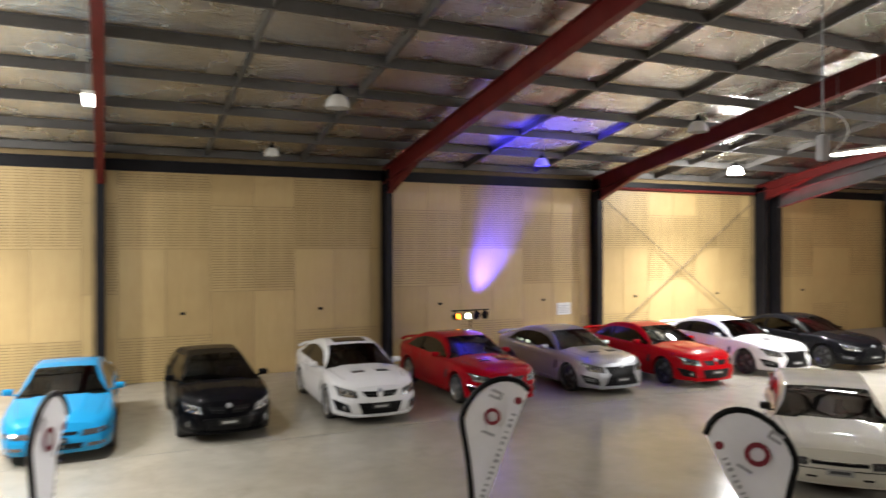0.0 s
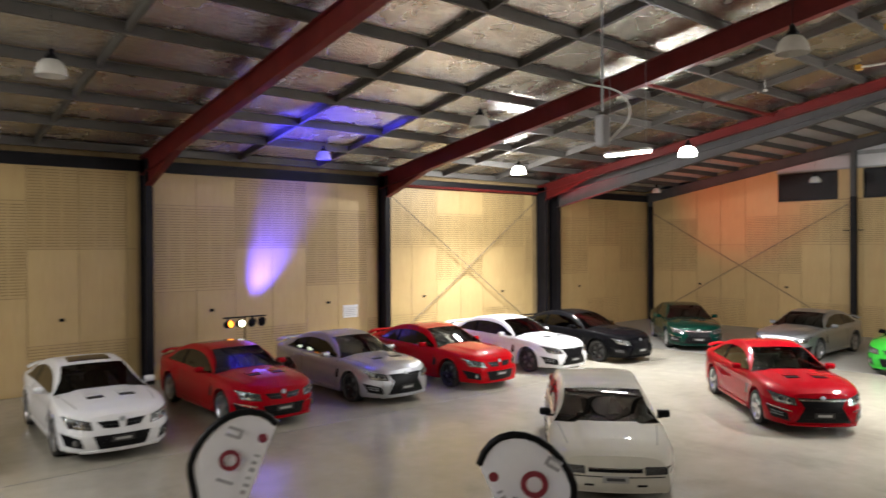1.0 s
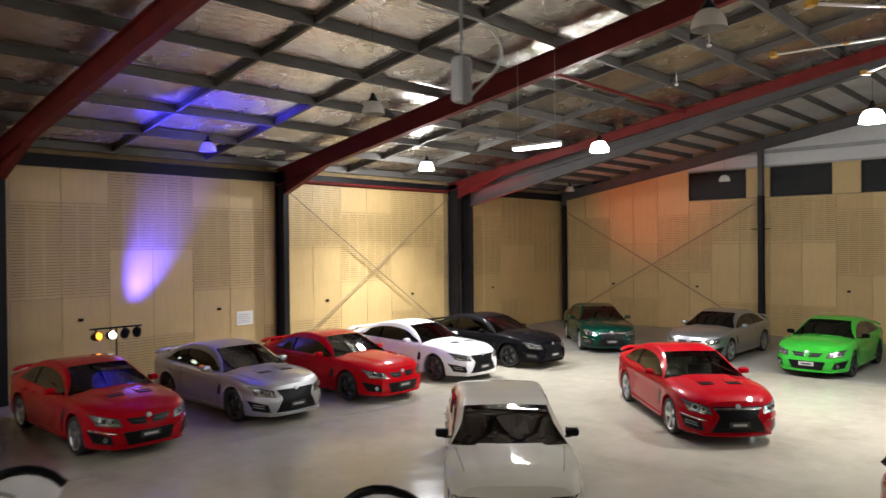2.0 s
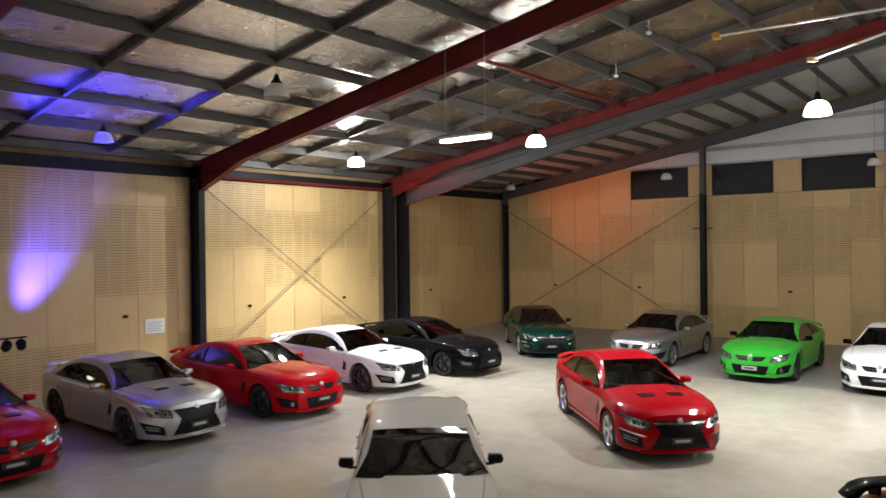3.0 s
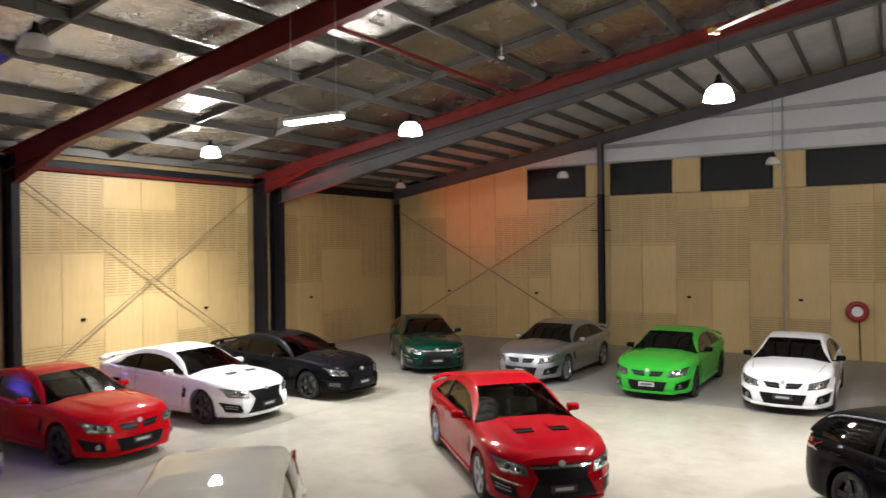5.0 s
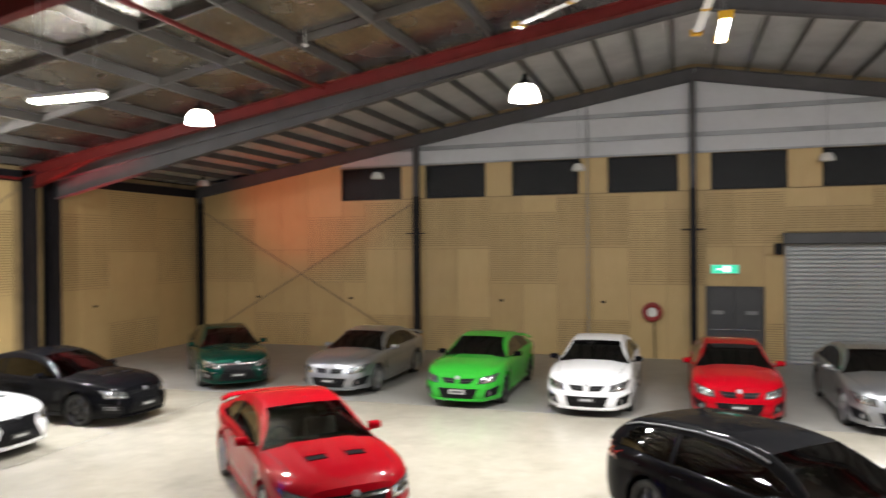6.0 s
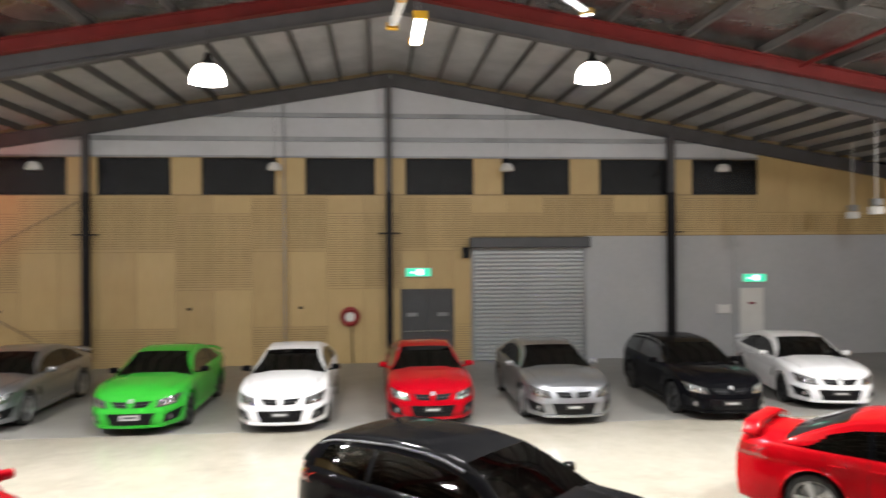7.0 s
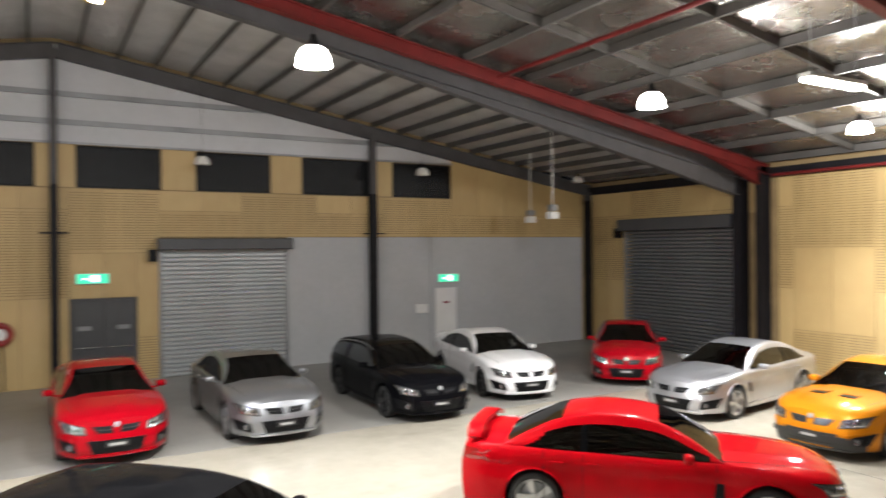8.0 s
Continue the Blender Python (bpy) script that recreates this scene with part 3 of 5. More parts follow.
# ---- cars ----
SEDAN = dict(L=4.90, W=1.88, axles=(0.93, 3.85), tyre=0.345, bottom=0.19,
             deck=[(0, 0.77), (0.05, 0.815), (0.15, 0.862), (0.35, 0.912), (0.65, 0.95), (1.0, 0.98), (1.45, 1.005), (2.2, 1.01), (3.4, 1.045), (4.1, 1.075), (4.6, 1.085), (4.84, 1.06), (4.9, 1.0)],
             roof=[(1.42, 0.93), (1.55, 1.02), (2.0, 1.29), (2.25, 1.395), (2.5, 1.445), (2.8, 1.47), (3.1, 1.465), (3.4, 1.425), (3.65, 1.345), (3.95, 1.21), (4.25, 1.06)],
             screen=(1.46, 2.25), back=(3.5, 4.2), cpillar=3.98, nose=0.70, tail=0.80)
WAGON = dict(SEDAN, deck=[(0, 0.77), (0.05, 0.815), (0.15, 0.862), (0.35, 0.912), (0.65, 0.95), (1.0, 0.98), (1.45, 1.005), (2.2, 1.01), (3.4, 1.035), (4.3, 1.055), (4.8, 1.045), (4.9, 0.98)],
             roof=[(1.42, 0.93), (1.55, 1.02), (2.0, 1.29), (2.25, 1.395), (2.5, 1.445), (2.8, 1.475), (3.3, 1.48), (3.8, 1.455), (4.2, 1.41), (4.4, 1.36), (4.62, 1.22), (4.84, 1.0)],
             back=(4.36, 4.8), cpillar=4.5)
HATCH = dict(SEDAN, L=4.2, W=1.76, axles=(0.82, 3.4), tyre=0.31,
             deck=[(0, 0.75), (0.05, 0.80), (0.15, 0.855), (0.4, 0.92), (0.8, 0.97), (1.15, 1.0), (2.2, 1.02), (3.4, 1.06), (4.1, 1.05), (4.2, 0.95)],
             roof=[(1.05, 0.95), (1.2, 1.05), (1.6, 1.31), (1.85, 1.43), (2.2, 1.49), (2.8, 1.48), (3.4, 1.42), (3.7, 1.34), (3.95, 1.16), (4.12, 1.02)],
             screen=(1.1, 1.85), back=(3.6, 4.05), cpillar=3.7)
OLDSEDAN = dict(SEDAN, L=4.85, W=1.80, tyre=0.315, axles=(0.9, 3.63),
                deck=[(0, 0.66), (0.12, 0.70), (0.4, 0.76), (0.9, 0.84), (1.45, 0.93), (2.2, 0.95), (3.4, 0.98), (4.1, 1.0), (4.7, 0.99), (4.85, 0.92)],
                roof=[(1.38, 0.88), (1.5, 0.97), (2.0, 1.25), (2.2, 1.34), (2.5, 1.39), (2.9, 1.405), (3.3, 1.37), (3.6, 1.29), (3.9, 1.14), (4.15, 1.0)],
                screen=(1.42, 2.2), back=(3.42, 4.1), cpillar=3.9, nose=0.80)
OLDWAGON = dict(OLDSEDAN,
                L=4.58, axles=(0.84, 3.42),
                deck=[(0, 0.66), (0.1, 0.71), (0.4, 0.79), (0.8, 0.86), (1.18, 0.93), (2.0, 0.95), (3.1, 0.97), (4.0, 0.98), (4.48, 0.97), (4.58, 0.9)],
                roof=[(1.10, 0.88), (1.22, 0.96), (1.72, 1.235), (1.92, 1.29), (2.22, 1.325), (2.72, 1.34), (3.22, 1.335), (3.62, 1.315), (3.87, 1.28), (4.12, 1.15), (4.47, 0.93)],
                screen=(1.14, 1.92), back=(3.87, 4.40), cpillar=3.92, nose=0.86, tail=0.86, lean=0.33, W=1.84)


class Shape:
    """The skin of one kind of car: s runs back from the nose, z up."""

    def __init__(self, k):
        self.k = k
        self.half = k["W"] / 2
        g = np.linspace(0, k["L"], 400)
        soft = lambda pts, n: np.convolve(np.pad(np.interp(g, *zip(*pts)), n, mode="edge"), np.ones(2 * n + 1) / (2 * n + 1), "valid")
        self.g, self.dk = g, soft(k["deck"], 5)
        r = np.interp(g, *zip(*k["roof"]), left=0, right=0)
        self.rf = np.where(r > 0, np.convolve(np.pad(r, 6, mode="edge"), np.ones(13) / 13, "valid"), 0)
        self.rf = np.where(r > 0, np.minimum(self.rf, r + 0.02), 0)

    def deck(self, s):
        return float(np.interp(s, self.g, self.dk))

    def roof(self, s):
        return float(np.interp(s, *zip(*self.k["roof"])))

    def width(self, s):
        k, L = self.k, self.k["L"]
        w = 1.0
        if s < 0.62:
            w = k["nose"] + (1 - k["nose"]) * (1 - (1 - s / 0.62) ** 2.4)
        if s > L - 0.55:
            w = k["tail"] + (1 - k["tail"]) * (1 - (1 - (L - s) / 0.55) ** 2.2)
        w = w * self.half - 0.02
        for a in k["axles"]:
            w += 0.032 * math.exp(-(((s - a) / 0.42) ** 4))
        return w

    def shoulder(self, s):
        L = self.k["L"]
        return self.deck(s) - 0.05 - 0.05 * max(0, 1 - s / 0.9) - 0.03 * max(0, 1 - (L - s) / 0.7)

    def profile(self, zn):
        """Half width as a share, from sill (0) to shoulder (1)."""
        return float(np.interp(zn, [0, 0.06, 0.28, 0.5, 0.64, 0.74, 0.84, 1.0], [0.955, 0.98, 1.0, 0.995, 0.98, 0.973, 0.985, 0.935]))

    def skin_x(self, s, y, z):
        k, L = self.k, self.k["L"]
        b, sh = k["bottom"], self.shoulder(s)
        zn = (z - b) / max(0.1, sh - b)
        x = L / 2 - s
        f = max(0.0, 1 - s / 0.75)
        w = self.width(s)
        lean = 0.20 * max(0.0, zn - 0.5) ** 1.5 + 0.05 * max(0.0, 0.25 - zn) * 4
        x += f * f * (0.10 * (1 - (y / max(w, 0.1)) ** 2) - lean + 0.02)
        f = max(0.0, 1 - (L - s) / 0.6)
        lean = 0.10 * max(0.0, zn - 0.75) * 4 * 0.5 + 0.08 * max(0.0, 0.35 - zn)
        x -= f * f * (0.06 * (1 - (y / max(w, 0.1)) ** 2) - lean)
        return x

    def front(self, y, z):
        """Point of the nose at that place across and height, and the station that it lies on."""
        zn = (z - self.k["bottom"]) / (self.shoulder(0.0) - self.k["bottom"])
        pr = self.profile(min(1, max(0, zn)))
        s = 0.0
        if abs(y) > self.width(0) * pr:
            ss = np.linspace(0, 0.9, 60)
            ws = [self.width(q) * self.profile(min(1, max(0, (z - self.k["bottom"]) / (self.shoulder(q) - self.k["bottom"])))) for q in ss]
            s = float(np.interp(abs(y), ws, ss))
        return Vector((self.skin_x(s, y, z), y, z))

    def rear(self, y, z):
        L = self.k["L"]
        ss = np.linspace(L, L - 0.8, 50)
        ws = [self.width(q) * self.profile(min(1, max(0, (z - self.k["bottom"]) / (self.shoulder(q) - self.k["bottom"])))) for q in ss]
        s = L if abs(y) <= ws[0] else float(np.interp(abs(y), ws, ss))
        return Vector((self.skin_x(s, y, z), y, z))

    def side(self, s, z, e):
        zn = (z - self.k["bottom"]) / (self.shoulder(s) - self.k["bottom"])
        y = e * self.width(s) * self.profile(min(1, max(0, zn)))
        return Vector((self.skin_x(s, y, z), y, z))

    def top(self, s, y):
        w, d, sh = self.width(s), self.deck(s), self.shoulder(s)
        a = abs(y) / w
        z = float(np.interp(a, [0, 0.3, 0.62, 0.82, 0.93], [d + 0.022, d + 0.018, d + 0.004, d - 0.022, sh]))
        # raised middle of the bonnet between two creases, narrower towards the nose
        edge = 0.40 + 0.10 * min(1, s / 1.3)
        z += 0.020 * min(1, max(0, (edge + 0.07 - a) / 0.07)) * min(1, max(0, s - 0.08) / 0.35)
        return Vector((self.skin_x(s, y, min(z, sh + 0.2)), y, z))

    def section(self, s):
        """Left half of the lower body's cross-section, sill to middle of the deck."""
        b, sh, w = self.k["bottom"], self.shoulder(s), self.width(s)
        pts = []
        arch = None
        for a in self.k["axles"]:
            R = self.k["tyre"] + 0.065
            if abs(s - a) <= R + 1e-6:
                arch = self.k["tyre"] + math.sqrt(max(0, R * R - (s - a) ** 2))
        for zn in (0, 0.0, 0.05, 0.14, 0.24, 0.34, 0.44, 0.54, 0.64, 0.74, 0.84, 0.93, 1.0):
            z = b + (sh - b) * zn
            pts.append([w * self.profile(zn), z])
        pts[0][0] -= 0.13
        if arch:
            for p in pts:
                p[1] = max(p[1], min(arch, sh - 0.03))
            pts[0][0] = pts[1][0] - 0.10
        for q in (0.88, 0.80, 0.70, 0.60, 0.53, 0.48, 0.42, 0.30, 0.15, 0.0):
            v = self.top(s, w * q)
            pts.append([w * q, v.z])
        return [Vector((self.skin_x(s, y, z), y, z)) for y, z in pts]


def grid_faces(n, m, keep=None):
    return [(i * m + j, i * m + j + 1, (i + 1) * m + j + 1, (i + 1) * m + j) for i in range(n - 1) for j in range(m - 1) if keep is None or keep(i, j)]


def used_only(V, F):
    idx = sorted({i for f in F for i in f})
    back = {i: k for k, i in enumerate(idx)}
    return [V[i] for i in idx], [tuple(back[i] for i in f) for f in F]


def skin_patch(surface, corners, nu=6, nv=4, out=0.006, sink=0.02):
    """A piece of trim lying on a surface: four corners (a, b), raised a little, with closed edges."""
    (a0, b0), (a1, b1), (a2, b2), (a3, b3) = corners
    P = lambda u, v: surface((a0 * (1 - u) + a1 * u) * (1 - v) + (a3 * (1 - u) + a2 * u) * v, (b0 * (1 - u) + b1 * u) * (1 - v) + (b3 * (1 - u) + b2 * u) * v)
    V, rows = [], []
    c = P(0.5, 0.5)
    n = (P(0.6, 0.5) - c).cross(P(0.5, 0.6) - c)
    n.normalize()
    if n.dot(Vector((c.x * 0.3, c.y, 0.0 if abs(c.z - 0.6) < 0.5 else 1)) if abs(c.y) > 0.02 else Vector((c.x, 0, 0.05))) < 0:
        n = -n
    for i in range(nu + 1):
        for j in range(nv + 1):
            V.append(P(i / nu, j / nv) + n * out)
    k = len(V)
    V += [v - n * (out + sink) for v in V]
    F = grid_faces(nu + 1, nv + 1)
    m = nv + 1
    loop = [i * m for i in range(nu + 1)] + [nu * m + j for j in range(1, m)] + [i * m + nv for i in range(nu - 1, -1, -1)] + [j for j in range(nv - 1, 0, -1)]
    F += [(loop[q], loop[(q + 1) % len(loop)], k + loop[(q + 1) % len(loop)], k + loop[q]) for q in range(len(loop))]
    bm = bmesh.new()
    bv = [bm.verts.new(v) for v in V]
    for f in F:
        bm.faces.new([bv[i] for i in f])
    bmesh.ops.recalc_face_normals(bm, faces=bm.faces[:])
    bm.verts.index_update()
    V2, F2 = [v.co.copy() for v in bm.verts], [tuple(v.index for v in f.verts) for f in bm.faces]
    bm.free()
    return V2, F2


WHEELS = {}


def wheel(parent, x, y, r, rim_mat, spokes=5):
    key = (round(r, 3), rim_mat.name, spokes)
    g = new("wheel")
    g.parent = parent
    g.matrix_basis = pose(x, y, r, 0, 0, 180 if y < 0 else 0)
    if key not in WHEELS:
        rr = r * 0.77
        tyre = lathe_data([(rr, -0.10), (r * 0.93, -0.115), (r * 0.985, -0.09), (r, -0.05), (r, 0.05), (r * 0.985, 0.09), (r * 0.93, 0.115), (rr, 0.10), (rr - 0.02, 0.06)], 36, "y")
        rim = [lathe_data([(rr - 0.025, -0.08), (rr - 0.03, 0.07), (rr - 0.005, 0.098), (rr + 0.008, 0.102), (rr + 0.008, 0.085)], 36, "y")]
        for k in range(spokes):
            a = 2 * math.pi * k / spokes
            for off in (-0.11, 0.11):
                w0, w1 = 0.026, 0.022
                pts = [(0.03, 0.075), (rr - 0.02, 0.088)]
                v = []
                for (rad, yy), w in zip(pts, (w0, w1)):
                    for dx in (-w, w):
                        for dy in (-0.03, 0.0):
                            v.append((rad, yy + dy, dx))
                f = [(0, 1, 3, 2), (6, 7, 5, 4), (0, 4, 5, 1), (2, 3, 7, 6), (1, 5, 7, 3), (0, 2, 6, 4)]
                rim.append(moved((v, f), Matrix.Rotation(a + off, 4, "Y")))
        rim.append(lathe_data([(0.07, 0.05), (0.07, 0.082), (0.05, 0.092), (0.001, 0.094)], 16, "y"))
        disc = lathe_data([(0.001, 0.0), (rr * 0.78, 0.0), (rr * 0.78, 0.02), (0.001, 0.02)], 24, "y")
        made = []
        for nm, data, mat in (("tyre", tyre, M_RUBBER), ("rim", join_data(*rim), rim_mat), ("brake_disc", disc, M_GALV)):
            o = mesh_ob(nm, *data, mat, g, smooth=nm == "tyre")
            made.append(o.data)
        WHEELS[key] = made
    else:
        for nm, me in zip(("tyre", "rim", "brake_disc"), WHEELS[key]):
            o = new(nm, me)
            o.parent = g
    return g


def car(kind, at, rz, body_mat, label, style="modern", rim=None, wing=None, vents=2, plate="black", mirror=None, accent=None, glass=None, sunroof=False, roofmat=None, trim=None, group="parked show cars", lower=None):
    k = kind
    sh = Shape(k)
    dash_top = sh.deck(k["screen"][0])
    L, b = k["L"], k["bottom"]
    g = base("car", at, rz, label, "car", group)
    mirror, roofmat, rim = mirror or body_mat, roofmat or body_mat, rim or M_ALLOY
    glass = glass or M_GLASS
    lower = lower or M_BLACK
    # lower body
    S = set(np.linspace(0, 0.9, 19)) | set(np.linspace(0.9, L - 0.8, 34)) | set(np.linspace(L - 0.8, L, 17))
    R = k["tyre"] + 0.065
    for a in k["axles"]:
        S = {s for s in S if not (a - R - 0.03 < s < a + R + 0.03)}
        S |= {a + e * R * q for e in (-1, 1) for q in (0, 0.25, 0.5, 0.7, 0.84, 0.93, 0.98, 1.0)} | {a - R - 0.004, a + R + 0.004}
    S = sorted(S)
    half = [sh.section(s) for s in S]
    m = len(half[0])
    cab0, cab1 = k["roof"][0][0] + 0.12, k["roof"][-1][0] - 0.1
    V, F = [], []
    for e in (1, -1):
        o = len(V)
        V += [Vector((p.x, p.y * e, p.z)) for row in half for p in row]
        for f in grid_faces(len(S), m, lambda i, j: not (cab0 < S[i] and S[i + 1] < cab1 and j >= 13)):
            F.append(tuple(i + o for i in (f[::-1] if e > 0 else f)))
    o2 = len(half) * m
    for i, front in ((0, True), (len(S) - 1, False)):
        nc = 10
        o = len(V)
        for j in range(m):
            for c in range(nc + 1):
                p = half[i][j]
                y = p.y * (1 - 2 * c / nc)
                V.append(Vector((sh.skin_x(S[i], y, p.z), y, p.z)))
        for f in grid_faces(m, nc + 1):
            F.append(tuple(q + o for q in (f[::-1] if front else f)))
    mesh_ob("body", V, F, body_mat, g, smooth=True)
    # underside, wheel housings
    under = [box_data(-L / 2 + 0.2, L / 2 - 0.2, -0.62, 0.62, b + 0.01, b + 0.16), box_data(-L / 2 + 0.6, L / 2 - 1.3, -0.82, 0.82, b + 0.005, b + 0.1)]
    for a in k["axles"]:
        x = L / 2 - a
        for e in (-1, 1):
            n = 14
            v = [(x + (R + 0.005) * math.cos(math.pi * q / n), e * yy, k["tyre"] + (R + 0.005) * math.sin(math.pi * q / n)) for yy in (0.58, sh.width(a) - 0.05) for q in range(n + 1)]
            f = [(q, q + 1, n + 2 + q, n + 1 + q) for q in range(n)] + [tuple(range(n + 1))]
            under.append((v, f))
    mesh_ob("underbody", *join_data(*under), M_BLACK, g)
    # cabin
    ST = sorted(set(np.linspace(k["roof"][0][0], k["roof"][-1][0], 44)) | set(k["screen"]) | set(k["back"]))
    NS, NC, NT = 6, 3, 7
    rows = []
    for s in ST:
        zr, w = sh.roof(s), sh.width(s)
        belt = sh.deck(s) - 0.035
        zr = max(zr, belt + 0.004)
        h = zr - belt
        yb = w * 0.915
        yt = yb - h * k.get("lean", 0.50)
        kk = min(1, h / 0.22)
        row = []
        for q in range(NS + 1):
            f = q / NS
            bow = 0.018 * math.sin(math.pi * f) * kk
            row.append((yb + (yt - yb) * f * 0.93 + bow, belt + (h - 0.065 * kk) * f))
        y1, z1 = row[-1]
        row += [(y1 - 0.018 * kk - 0.003, z1 + 0.032 * kk), (y1 - 0.042 * kk - 0.006, z1 + 0.05 * kk), (y1 - 0.075 * kk - 0.009, z1 + 0.06 * kk)]
        ye, ze = row[-1]
        for q in range(1, NT + 1):
            f = 1 - q / NT
            row.append((ye * f, zr + 0.012 - (zr + 0.012 - ze) * f * f))
        sw = max(0, 1 - (s - k["roof"][0][0]) / 1.0)
        bk = max(0, 1 - (k["roof"][-1][0] - s) / 0.8)
        rows.append([Vector((L / 2 - s + (0.16 * sw - 0.12 * bk) * (1 - (y / yb) ** 2), y, z)) for y, z in row])
    m = len(rows[0])

    def part_of(i, j):
        s = (ST[i] + ST[i + 1]) / 2
        h = sh.roof(s) - sh.deck(s)
        if j < NS - 0 and j >= 0 and j <= NS - 1:
            fr = (j + 0.5) / NS
            if j < NS - 1 + (1 if h < 0.2 else 0) * 0 and h > 0.07 and s < k["cpillar"] - 0.30 * fr and s > k["screen"][0] + 0.12 and j >= 0:
                return "side"
        if j >= NS + NC:
            if k["screen"][0] < s < k["screen"][1]:
                return "screen"
            if k["back"][0] < s < k["back"][1]:
                return "back"
            if sunroof and k["screen"][1] + 0.15 < s < k["screen"][1] + 0.65 and j >= NS + NC + 2:
                return "sunroof"
        return "roof"

    bins = {}
    V = []
    for e in (1, -1):
        o = len(V)
        V += [Vector((p.x, p.y * e, p.z)) for row in rows for p in row]
        for i in range(len(ST) - 1):
            for j in range(m - 1):
                f = (i * m + j, i * m + j + 1, (i + 1) * m + j + 1, (i + 1) * m + j)
                kind_of = part_of(i, j)
                key = kind_of if kind_of != "side" else ("side", e, (ST[i] + ST[i + 1]) / 2 < (k["screen"][1] + k["cpillar"]) / 2 + 0.1)
                bins.setdefault(key, []).append(tuple(q + o for q in (f[::-1] if e > 0 else f)))
    for key, fs in bins.items():
        nm = {"roof": "roof", "screen": "windscreen", "back": "rear_window", "sunroof": "sunroof"}.get(key, "side_window")
        mat = roofmat if nm == "roof" else M_CLEAR if nm == "windscreen" and glass is M_CLEAR else glass
        mesh_ob(nm, *used_only(V, fs), mat, g, smooth=True)
    # pillars between the side windows, black surround at the belt
    sb = (k["screen"][1] + k["cpillar"]) / 2 + 0.1
    for e in (-1, 1):
        ii = min(range(len(ST)), key=lambda q: abs(ST[q] - sb))
        v = []
        for dx in (-0.04, 0.04):
            for q in range(NS):
                p = rows[ii][q]
                v.append((p.x + dx, (p.y + 0.006) * e, p.z))
        v += [(x, y - 0.025 * e, z) for x, y, z in v]
        f = [(q, q + 1, NS + q + 1, NS + q) for q in range(NS - 1)]
        f += [tuple(2 * NS + i for i in q[::-1]) for q in f] + [(q, 2 * NS + q, 2 * NS + q + 1, q + 1) for q in range(NS - 1)] + [(NS + q, NS + q + 1, 3 * NS + q + 1, 3 * NS + q) for q in range(NS - 1)]
        mesh_ob("door_pillar", v, f, M_PILLAR, g)
    if k is WAGON:
        line = [q for q in range(len(ST)) if k["screen"][1] - 0.1 < ST[q] < k["cpillar"]]
        for e in (-1, 1):
            segs = [sweep_data(ring(0.013, 6), Vector((rows[q][NS].x, (rows[q][NS].y + 0.012) * e, rows[q][NS].z)), Vector((rows[w_][NS].x, (rows[w_][NS].y + 0.012) * e, rows[w_][NS].z))) for q, w_ in zip(line, line[1:])]
            mesh_ob("roof_rail", *join_data(*segs), M_GALV, g, "bright rail along the roof edge", True)
    # cabin inside
    trim = trim or M_SEAT
    mesh_ob("cabin_floor", *box_data(L / 2 - cab1 + 0.1, L / 2 - cab0 - 0.05, -0.72, 0.72, 0.32, 0.36), M_SEAT, g)
    mesh_ob("dashboard", *box_data(L / 2 - k["screen"][0] - 0.62, L / 2 - k["screen"][0] - 0.12, -0.70, 0.70, 0.7, dash_top - 0.05, 0.04), M_BLACK, g)
    for s0, ys in ((k["screen"][1] + 0.15, (-0.37, 0.37)), (k["screen"][1] + 1.05, (0.0,))):
        for y in ys:
            hw = 0.25 if y else 0.62
            x = L / 2 - s0
            seat = join_data(box_data(x - 0.1, x + 0.4, y - hw, y + hw, 0.36, 0.55, 0.05), moved(box_data(-0.08, 0.08, -hw, hw, 0.0, 0.58, 0.05), Matrix.Translation((x - 0.12, y, 0.5)) @ Matrix.Rotation(-0.3, 4, "Y")), moved(box_data(-0.05, 0.05, -0.13, 0.13, 0.6, 0.78, 0.04), Matrix.Translation((x - 0.12, y, 0.5)) @ Matrix.Rotation(-0.3, 4, "Y")))
            mesh_ob("seat", *seat, trim, g)
    rim_of_wheel = lathe_data([(0.175 + 0.016 * math.cos(q), 0.016 * math.sin(q)) for q in np.linspace(0, 2 * math.pi, 9)], 24)
    mesh_ob("steering_wheel", *moved(join_data(rim_of_wheel, box_data(-0.02, 0.02, -0.17, 0.17, -0.012, 0.012), box_data(-0.06, 0.06, -0.07, 0.07, -0.03, 0.02)), pose(L / 2 - k["screen"][0] - 0.74, -0.37, 0.93, 0, 65, 0)), M_BLACK, g)
    # face
    nz = sh.shoulder(0.0)
    f0 = sh.front
    wn = sh.half
